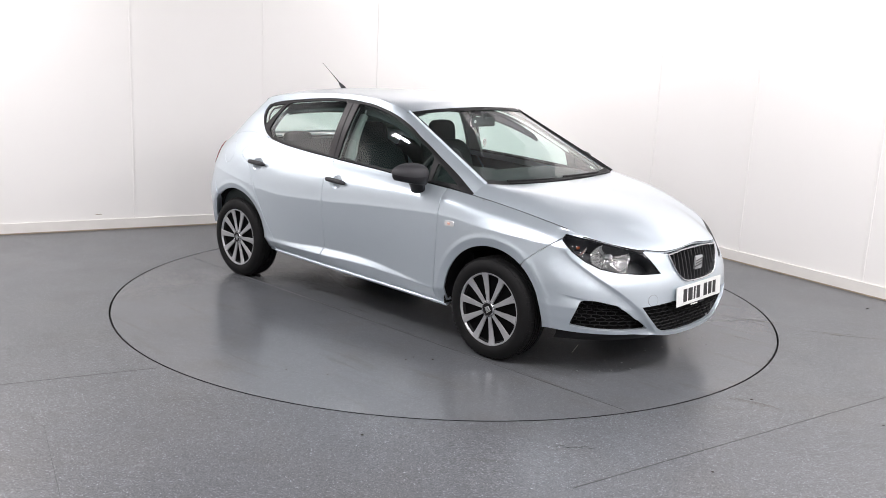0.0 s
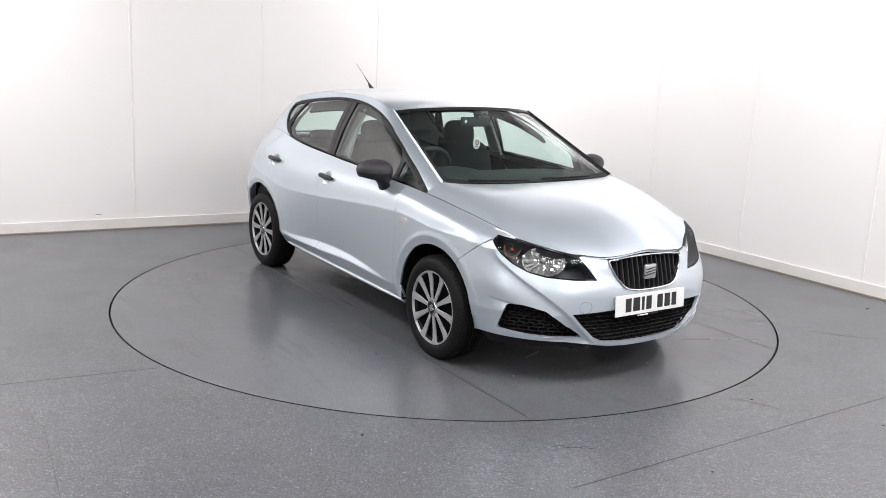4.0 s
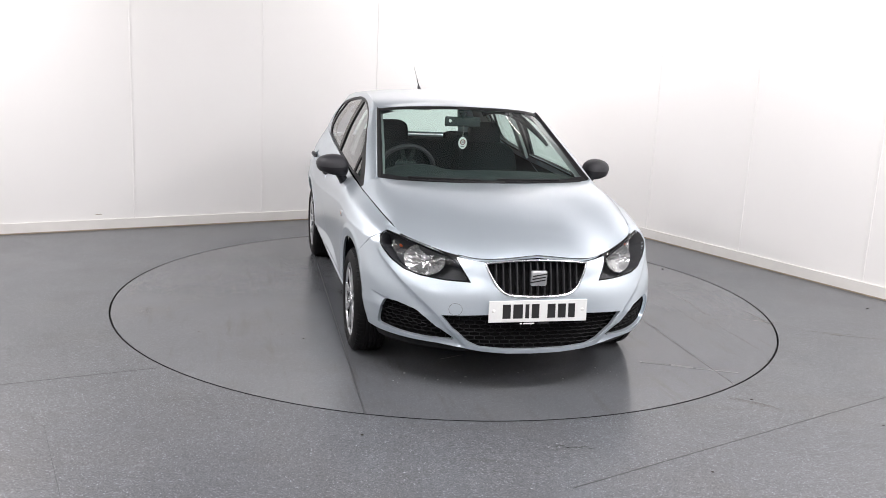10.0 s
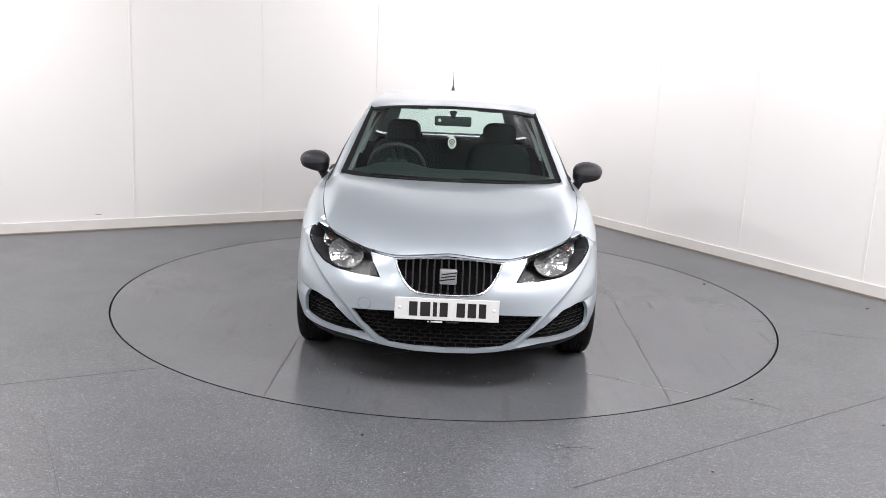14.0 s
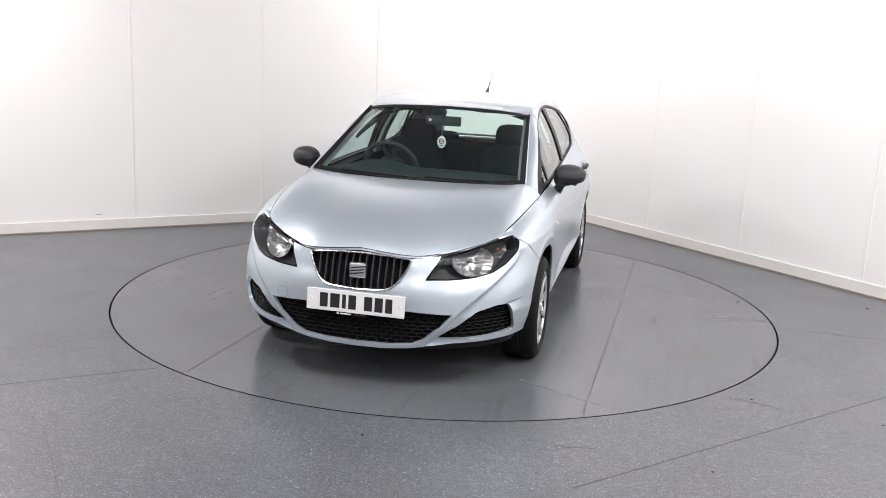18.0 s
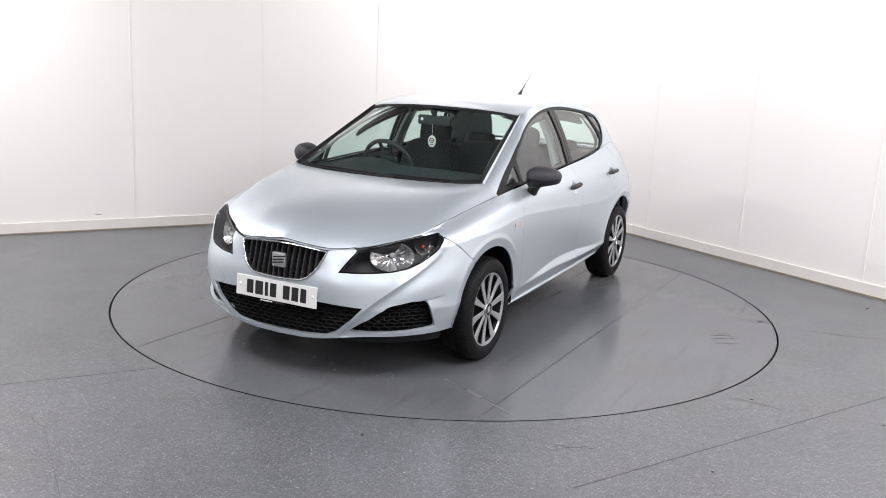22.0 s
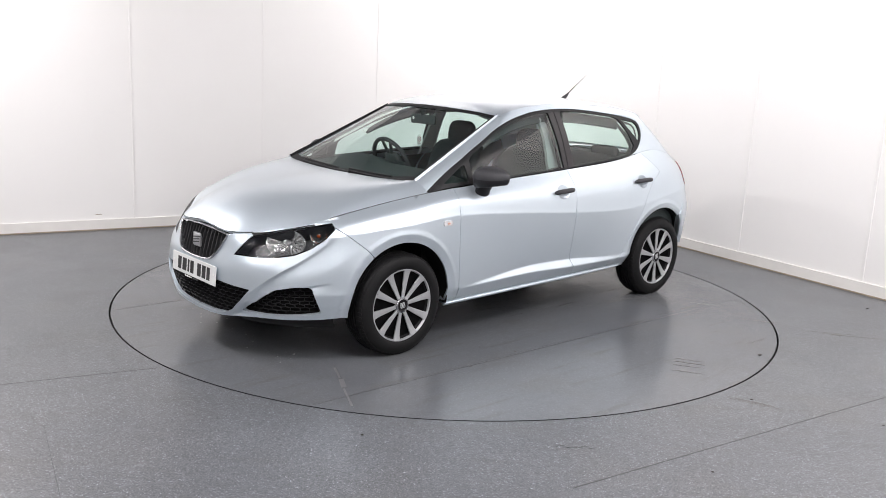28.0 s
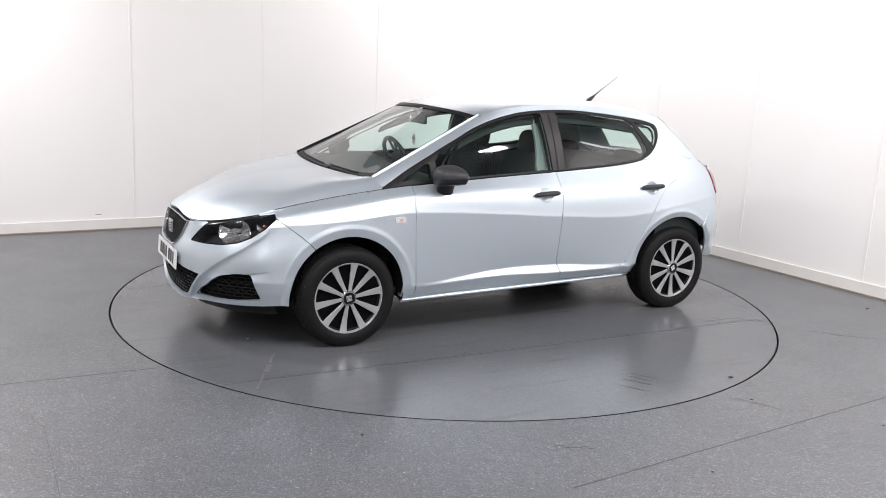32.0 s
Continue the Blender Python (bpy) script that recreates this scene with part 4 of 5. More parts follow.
def build_screens():
    grid_part("windscreen", screen_grid(0, 2.82, 40, 0.0, .985), SCREEN, car, "clear tinted windscreen", lift=-.004)
    for s in (1, -1):
        grid_part("screen_edge", screen_grid(2.80, 3.0, 8, 0.0, 1.0) * np.array((1, s, 1)), TRIM, car, "black edge of the windscreen", lift=-.002, mirror=False)
        grid_part("tailgate_frame", screen_grid(9.05, 11.08, 26, 0, 1) * np.array((1, s, 1)), PAINT, car, mirror=False, lift=-.004)
        # the pillar stands a little proud of the glass, with a black seal on its inner face
        G = screen_grid(2.78, 3.06, 15, 0.0, 1.0)
        n = np.cross(np.gradient(G, axis=1), np.gradient(G, axis=0))
        n /= np.linalg.norm(n, axis=2, keepdims=True)
        n *= np.sign(n[..., 2:3] + 1e-9)
        rise = np.interp(np.linspace(2.78, 3.06, 15), (2.78, 2.84, 2.96, 3.0, 3.06), (-.004, -.002, .012, .011, 0))
        G = (G + n * rise[None, :, None]) * np.array((1, s, 1))
        grid_part("screen_seal", G[:, :11], TRIM, car, "black raised seal along the screen", mirror=False)
        grid_part("pillar_edge", G[:, 10:], PAINT, car, mirror=False)
        grid_part("pillar_trim", screen_grid(2.70, 3.05, 10, .03, .97) * np.array((1, s, 1)), LINING, car, "pale grey inner pillar trim", mirror=False, lift=-.030)
    grid_part("screen_foot_band", screen_grid(0, 2.95, 30, 0.0, .055), TRIM, car, "black band along the screen's foot", lift=-.001)
    grid_part("screen_top_band", screen_grid(0, 2.9, 30, .955, 1.0), TRIM, car, "dark band along the screen's top", lift=.0005)
    grid_part("rear_screen", screen_grid(11.04, 13, 30, .05, .95), GLASS, car, lift=-.004)
    grid_part("tailgate_sill", screen_grid(11.04, 13, 20, 0, .06), PAINT, car)
    grid_part("tailgate_head", screen_grid(11.04, 13, 20, .94, 1), PAINT, car)
    grid_part("roof", ROOF_GRID, PAINT, car, soften=14)
    grid_part("headlining", loft([[R_ROOFEDGE[3:11], R_ROOFOUT[3:11], R_ROOFMID[3:11], ROOF_SPINE[3:11]]], 60, 5), LINING, car, "pale grey headlining", lift=-.014)
    grid_part("bonnet", BONNET_GRID, PAINT, car, rim=.022, soften=6)
    # strip between the lamp's upper edge and the bonnet's edge
    edge = curve(R_BELT[1:5], 200)
    ends = [edge[np.argmin(np.abs(edge[:, 0] - x))] for x in np.linspace(.402, .70, 22)]
    lamp_top = curve([LAMP[7], LAMP[6], LAMP[5], LAMP[4], LAMP[3]], 200)
    starts = [lamp_top[np.argmin(np.abs(lamp_top[:, 0] - x))] for x in np.linspace(.398, .70, 22)]
    rows = [[np.array(p) * (1 - k) + np.array(q) * k + np.array((0, 0, .004 * math.sin(math.pi * k) - .002)) for p, q in zip(starts, ends)] for k in np.linspace(0, 1, 5)]
    rim_line = BONNET_GRID[0]
    for s in (1, -1):
        grid_part("lamp_joint", np.array(rows)[:, 5:] * np.array((1, s, 1)), GAP, car, "dark joint between bonnet and lamp", mirror=False)
        grid_part("wing_tip", np.array(rows)[:, :6] * np.array((1, s, 1)), PAINT, car, mirror=False)
        for run in (rim_line[rim_line[:, 0] > .69], rim_line[rim_line[:, 0] < .395]):
            bm = bmesh.new()
            tube(bm, [p * np.array((1, s, 1)) + np.array((0, 0, -.0005)) for p in run], .0014, 6)
            part("bonnet_joint", bm, GAP, car, "dark shut line round the bonnet", sharp=60)


def AZ(pts):
    """Angle and height on the nose for points in space."""
    return [(math.atan2(y, x - AXIS_X), z) for x, y, z in pts]


GRILLE = [(.79, 0, .694), (.785, .15, .689), (.772, .266, .676), (.79, .252, .635), (.812, .215, .570), (.828, .165, .530), (.836, .09, .518), (.84, 0, .516)]
LAMP = [(.769, .335, .582), (.745, .358, .622), (.715, .385, .668), (.70, .40, .686), (.625, .465, .708), (.56, .55, .735), (.50, .62, .756), (.398, .716, .783), (.404, .735, .748), (.44, .715, .70),
        (.50, .672, .648), (.56, .62, .612), (.62, .55, .593), (.70, .44, .583)]
INTAKE = [(.868, 0, .425), (.84, .27, .424), (.768, .478, .412), (.785, .42, .345), (.80, .345, .275), (.81, .29, .250), (.83, .16, .238), (.84, 0, .236)]
FOG = [(.542, .734, .447), (.60, .67, .448), (.675, .58, .424), (.72, .50, .355), (.765, .40, .278), (.70, .53, .272), (.60, .665, .282), (.498, .763, .30)]
RIDGE = [(.80, .335, .238), (.785, .41, .31), (.76, .50, .41), (.68, .59, .50), (.56, .668, .585), (.455, .725, .668), (.405, .746, .728)]


def build_nose():
    lamp = dense(AZ(LAMP), .02)
    gr = AZ(GRILLE)
    fog = dense(rounded(AZ(FOG), .02), .02)
    ink = AZ(INTAKE)
    # the outer edge of the bumper: top middle, along bonnet and lamp, down the wing's seam and arch, back along the lip
    topline = AZ([(0.772, .272, .682), (.70, .40, .693)])
    seam_ = [tuple(flank(x, z)[0]) for x, z in ((.405, .757), (.37, .730), (.335, .701), (.30, .674), (.27, .650), (.24, .623), (.215, .599))]
    arch = [tuple(flank(ARCH_F * math.cos(radians(a)), ARCH_Z + ARCH_F * math.sin(radians(a)))[0]) for a in np.linspace(53, -9, 24)]
    low = AZ([(.38, .78, .268), (.60, .66, .259), (.735, .48, .253), (.79, .36, .240)])
    # the half outline: grille edge up from its foot, top, lamp's inner and lower edge, seam, arch, foot, intake edge
    lamp_low = AZ([LAMP[3], LAMP[2], LAMP[1], LAMP[0], *reversed(LAMP[8:])])
    path = []
    path += [gr[k] for k in range(len(gr) - 1, 1, -1)]            # from the grille's foot to its upper corner
    path += topline
    path += lamp_low[1:]
    path += AZ(seam_) + AZ(arch) + low
    path += AZ([(.815, .27, .226), (.832, .14, .214), (.838, 0, .212)])
    path += [(0.0, .236)] + [ink[k] for k in range(len(ink) - 2, -1, -1)]
    outline = dense(path, .02)
    ridge_az = AZ(RIDGE)
    ridge = dense([tuple(p) for p in curve(ridge_az, 30)], .02, False)

    rz = curve(ridge_az, 80)
    lip_line = AZ([tuple(flank((ARCH_F + LIP) * math.cos(radians(a)), ARCH_Z + (ARCH_F + LIP) * math.sin(radians(a)))[0]) for a in np.linspace(46, 0, 22)])

    ca, cb = np.array(AZ([(.560, .722, .453), (.458, .801, .474)]))

    def relief(q, p):
        """Behind the ridge the corner falls back, most beside the fog recess."""
        a, z = p
        edge = float(np.interp(z, rz[:, 1], rz[:, 0]))
        if a <= edge + 1e-4:
            return 0.0
        d = a - edge
        s = min(1.0, d / .030)
        smooth = lambda w: (lambda c: c * c * (3 - 2 * c))(max(0.0, min(1.0, w)))
        up = smooth((z - .42) / .14)
        depth = float(np.interp(z, (.235, .265, .44, .58, .74), (0, .020, .016, .008, .002)))
        spent = math.exp(-max(0.0, d - .03) / .22) * (1 - up) + up * (1 - smooth((d - .02) / .20))
        # undercut that runs out from the fog recess towards the arch
        u = (a - ca[0]) / (cb[0] - ca[0])
        under = 0.0
        if -.4 < u < 1.0:
            drop = ca[1] + (cb[1] - ca[1]) * u - z
            under = .010 * min(1.0, 1 - u) * max(0.0, min(1.0, drop / .006)) * smooth(1 - drop / .05)
        return -depth * s * (1.6 - .6 * s) * spent - under + flare(q, p)

    panel("front_bumper", inset(outline, .0012), front, PAINT, car, both=True, holes=[fog], step=.018, lines=[[(a + o, z) for a, z in ridge[3:-4]] for o in (-.006, 0, .006, .015, .030)] + [lip_line] + [[tuple(ca * (1 - u) + cb * u + np.array((0, o))) for u in np.linspace(.06, .95, 9)] for o in (.004, -.001, -.007, -.014)], shift=relief, rim=.02)
    # recessed meshes behind grille, intake and fog openings
    def half(a):
        return dense(a, .03)
    panel("grille_back", half(gr), front, BLACK, car, "black radiator grille", both=True, step=.04, lift=-.035, rim=0)
    panel("intake_back", half([(0, .432)] + [(a + .02, z) for a, z in ink[1:4]] + [(a, z - .04) for a, z in ink[4:]]), front, BLACK, car, both=True, step=.04, lift=-.045, rim=0)
    for s in (1, -1):
        panel("fog_recess", inset(fog, -.01), front, BLACK, car, sides=(s,), step=.03, lift=-.065, rim=0)
    return lamp, gr, ink, fog


build_body()
build_cabin()
build_screens()
build_nose()


def skin_point(a, z, lift=0.0):
    q, n = front(a, z)
    return q + n * lift


def mesh_web(name, outline, parent, rows, dz, da, lift, r=.0028):
    """A black diamond web on the nose within an outline of angles and heights."""
    P = np.array(outline)
    V, F = [], []

    def bar(p, q):
        if not (inside(P, *p) or inside(P, *q)):
            return
        a, n = front(*p)
        b, _ = front(*q)
        a, b = a + n * lift, b + n * lift
        d = (b - a).normalized()
        s, w = d.cross(n).normalized() * r, n * r * 2.2
        k = len(V)
        V.extend([a + s, a + w, a - s, b + s, b + w, b - s])
        F.extend([(k, k + 1, k + 4, k + 3), (k + 1, k + 2, k + 5, k + 4)])

    a0, a1 = P[:, 0].min(), P[:, 0].max()
    z0, z1 = P[:, 1].min(), P[:, 1].max()
    for i in range(rows + 1):
        z = z0 + dz * i
        n = int((a1 - a0) / da) + 1
        for k in range(n):
            a = a0 + da * k
            up = dz * .5 if (k + i) % 2 == 0 else 0
            dn = dz * .5 if (k + 1 + i) % 2 == 0 else 0
            bar((a, z + up * .45), (a + da, z + dn * .45))
            if k % 2 == 0:
                bar((a + da * (i % 2), z + (up if i % 2 == 0 else dn) * .45), (a + da * (i % 2), z + dz))
    return V, F


def build_front_details():
    lamp, gr, ink, fog = AZ(LAMP), AZ(GRILLE), AZ(INTAKE), AZ(FOG)
    # headlamps
    lamp_d = dense(lamp, .02)
    for s in (1, -1):
        base = panel("headlight", inset(lamp_d, .001), front, HOUSING, car, "clear headlamp in a dark housing", sides=(s,), step=.03, lift=-.10, rim=0)[0]
        wall_v, wall_f, wall_n = [], [], []
        for k, (a, z) in enumerate(lamp_d):
            q, n = front(a, z)
            wall_v += [q - n * .003, q - n * .10]
        m = len(lamp_d)
        wall_f = [(2 * k, 2 * k + 1, (2 * k + 3) % (2 * m), (2 * k + 2) % (2 * m)) for k in range(m)]
        if s < 0:
            wall_v = [Vector((v.x, -v.y, v.z)) for v in wall_v]
        part("lamp_wall", mesh_of("lamp_wall", wall_v, wall_f), HOUSING, base)
        panel("lens", inset(lamp_d, .002), front, LENS, base, "clear lens", sides=(s,), step=.03, lift=-.003, rim=0)
        panel("lamp_edge", lamp_d, front, GLOSSBLACK, base, "dark lens edge", sides=(s,), step=.02, lift=-.005, rim=0, holes=[inset(lamp_d, .007)])
        axis = Vector((.80, .52, .22)).normalized()
        c = Vector((.594, .543, .667)) - axis * .026
        rot = axis.to_track_quat("X", "Z").to_matrix().to_4x4()
        bm = bmesh.new()
        prof = [(.100, .012), (.097, .016), (.092, .012)] + [(r, -.030 + .041 * (r / .092) ** 2) for r in (.090, .08, .068, .055, .04, .025, .012)]
        lathe(bm, [(r, h) for r, h in prof], 40, "x")
        for v in bm.verts:   # cut the dish's wall into facets
            ang = math.atan2(v.co.z, v.co.y)
            if .02 < math.hypot(v.co.y, v.co.z) < .089:
                v.co.x += .0022 * math.sin(ang * 7 + 40 * v.co.y) * math.sin(ang * 10)
        bm.transform(Matrix.Translation(c - Vector((0, 0, .009))) @ rot @ Matrix.Diagonal((1, 1.16, .81, 1)))
        if s < 0:
            bm.transform(Matrix.Diagonal((1, -1, 1, 1)))
            bmesh.ops.reverse_faces(bm, faces=bm.faces)
        part("reflector", bm, BOWL, base, "faceted chrome reflector bowl", sharp=4)
        bm = bmesh.new()
        lathe(bm, [(.0005, .03), (.010, .028), (.013, .015), (.013, -.03), (.006, -.05)], 16, "x")
        bm.transform(Matrix.Translation(c - axis * .008) @ rot)
        if s < 0:
            bm.transform(Matrix.Diagonal((1, -1, 1, 1)))
        part("bulb", bm, ALU, base, "grey bulb cap", sharp=50)
        # indicator bowl towards the wing
        c2 = Vector((.462, .658, .712)) - Vector((.6, .6, .3)) * .03
        bm = bmesh.new()
        lathe(bm, [(.046, .0), (.042, -.004), (.033, -.018), (.018, -.03), (.004, -.034)], 24, "x")
        bm.transform(Matrix.Translation(c2) @ Vector((.7, .66, .2)).to_track_quat("X", "Z").to_matrix().to_4x4())
        if s < 0:
            bm.transform(Matrix.Diagonal((1, -1, 1, 1)))
        part("indicator", bm, BOWL, base, "small chrome indicator bowl", sharp=70)
        bm = bmesh.new()
        bmesh.ops.create_icosphere(bm, subdivisions=2, radius=.012)
        bm.transform(Matrix.Translation(c2 - Vector((.01, .01, .003))))
        if s < 0:
            bm.transform(Matrix.Diagonal((1, -1, 1, 1)))
        part("indicator_bulb", bm, AMBER, base, "amber bulb", sharp=80)
    # grille: chrome surround, upright bars, badge
    full = [skin_point(a, z, .004) for a, z in dense([tuple(p) for p in curve(gr[2:], 40)], .02, False)]
    topz = [skin_point(a, z, .004) for a, z in dense(gr[:3], .02, False)]
    left = topz + full
    ring = left + [Vector((p.x, -p.y, p.z)) for p in reversed(left)]
    bm = bmesh.new()
    n = len(ring)
    rows = []
    mid = sum(ring, Vector()) / n
    for k, p in enumerate(ring):
        d = (ring[(k + 1) % n] - ring[k - 1]).normalized()
        w = d.cross(Vector((1, 0, 0))).normalized()
        if w.dot(mid - p) < 0:
            w = -w
        rows.append([bm.verts.new(p + o) for o in (Vector((-.006, 0, 0)) - w * .004, Vector((.004, 0, 0)) - w * .003, Vector((.006, 0, 0)) + w * .001, Vector((.002, 0, 0)) + w * .006, Vector((-.03, 0, 0)) + w * .008)])
    for k in range(n):
        a, b = rows[k], rows[(k + 1) % n]
        for i in range(4):
            bm.faces.new((a[i], b[i], b[i + 1], a[i + 1]))
    bmesh.ops.recalc_face_normals(bm, faces=bm.faces)
    grille = new("grille")
    grille.parent = car
    grille["label"] = "black upright-bar grille in a chrome surround"
    part("surround", bm, CHROME, grille, "thin chrome surround", sharp=40)
    gy = [math.sin(a) * (skin_point(a, z).xy - Vector((AXIS_X, 0))).length for a, z in gr]
    for k in range(-6, 7):
        y = k * .0355
        zt = float(np.interp(abs(y), gy[:3], [gr[i][1] for i in range(3)])) - .006
        zb = float(np.interp(abs(y), list(reversed(gy))[:6], [gr[i][1] for i in range(7, 1, -1)])) + .006
        bm = bmesh.new()
        rows = []
        for z in np.linspace(zb, zt, 7):
            q, nn = front(math.atan2(abs(y), .79 - AXIS_X), z)
            x = q.x - .006
            rows.append([bm.verts.new((x - dx, y + dy, z)) for dx, dy in ((.026, -.004), (.002, -.0035), (0, -.001), (0, .001), (.002, .0035), (.026, .004))])
        for a, b in zip(rows, rows[1:]):
            for i in range(5):
                bm.faces.new((a[i], a[i + 1], b[i + 1], b[i]))
        bmesh.ops.recalc_face_normals(bm, faces=bm.faces)
        part("grille_bar", bm, GRILLE_GREY, grille)
    # badge: a rounded plate with slanted bars
    q, _ = front(0.0, .607)
    bx = q.x + .006
    badge = part("badge", boxed(bx - .012, bx, -.043, .043, .570, .648, bevel=.010, seg=3), ALU, car, "silver badge with dark slanted slots", sharp=40)
    for dz, y0, y1 in ((.016, -.034, .046), (.001, -.036, .036), (-.014, -.046, .034)):
        bm = boxed(bx - .002, bx + .0012, y0, y1, .609 + dz - .0032, .609 + dz + .0032)
        bm.transform(Matrix.Translation((bx, 0, .609 + dz)) @ Matrix.Rotation(radians(9), 4, "X") @ Matrix.Translation((-bx, 0, -.609 - dz)))
        part("badge_slot", bm, INK, badge)
    # webs in intake and fog recesses
    V, F = mesh_web("intake_mesh", ink + [(0, .425)], car, 10, .0215, .024, -.025)
    V2 = [Vector((v.x, -v.y, v.z)) for v in V]
    me = mesh_of("intake_mesh", V + V2, F + [tuple(len(V) + i for i in f) for f in F], False)
    ob = part("intake_mesh", me, WEB, car, "black diamond-pattern intake mesh")
    ob["kind"] = "stuff"
    for s in (1, -1):
        V, F = mesh_web("fog_mesh", fog, car, 9, .0215, .024, -.038)
        V = [Vector((v.x, v.y * s, v.z)) for v in V]
        ob = part("fog_mesh", mesh_of("fog_mesh", V, F, False), WEB, car, "black diamond-pattern recess mesh")
        ob["kind"] = "stuff"
        wv, loop = [], dense(rounded(fog, .02), .02)
        for a, z in loop:
            p, n = front(a, z)
            wv += [p - n * .016, p - n * .068]
        m = len(loop)
        wv = [Vector((v.x, v.y * s, v.z)) for v in wv]
        part("fog_wall", mesh_of("fog_wall", wv, [(2 * k, 2 * k + 1, (2 * k + 3) % (2 * m), (2 * k + 2) % (2 * m)) for k in range(m)]), BLACK, car)
    # number plate: its characters stand as plain bars
    tilt = 4.0
    pm = Matrix.Translation((.853, 0, .446)) @ Matrix.Rotation(radians(-tilt), 4, "Y")
    bm = boxed(-.006, 0, -.26, .26, -.0555, .0555, bevel=.003)
    bm.transform(pm)
    plate = part("number_plate", bm, PLATE, car, "white number plate with black bars")
    y = -.188
    for w in (.042, .050, .020, .040, 0, .042, .042, .036):
        if w:
            bm = boxed(0, .0008, y, y + w, -.036, .036)
            bm.transform(pm)
            part("bar", bm, INK, plate)
            y += w + .0135
        else:
            y += .030
    for sy in (-.235, .235):
        bm = bmesh.new()
        lathe(bm, [(.0005, .002), (.007, .0015), (.009, 0)], 14, "x", (0, sy, .004))
        bm.transform(pm)
        part("screw_cap", bm, WHITE, plate, sharp=50)
    for y0, y1 in ((-.095, -.085), (-.078, -.02), (.0, .06)):
        bm = boxed(-.004, .0005, y0, y1, -.066, -.060)
        bm.transform(pm)
        part("bar", bm, WHITE if y1 < 0 else GRILLE_GREY, plate)
    # towing-eye cover and its joint on the right
    a0, z0 = math.atan2(.417, .80 - AXIS_X), .447
    cover = [(-a0 + .029 * math.cos(t), z0 + .029 * math.sin(t)) for t in np.linspace(0, 2 * math.pi, 28, endpoint=False)]
    cover = [(-a, z) for a, z in cover]
    panel("tow_cover", cover, front, PAINT, car, sides=(-1,), step=.012, lift=.0012, rim=.003)
    ring = [(a0 + .0305 * math.cos(t), z0 + .0305 * math.sin(t)) for t in np.linspace(0, 2 * math.pi, 28, endpoint=False)]
    panel("tow_joint", ring, front, JOINT, car, sides=(-1,), step=.012, lift=.0004, rim=0)
    # black valance under the bumper
    rows = []
    for z, k, o in ((.275, .975, -.004), (.235, .972, -.006), (.205, .945, -.02)):
        rows.append([(x * k + o, y * k, z) for x, y, _ in catmull(R_BOTTOM, np.linspace(1.35, 3.9, 30))])
    for s in (1, -1):
        grid_part("valance", np.array(rows) * np.array((1, s, 1)), WEB, car, "black lower valance", mirror=False)


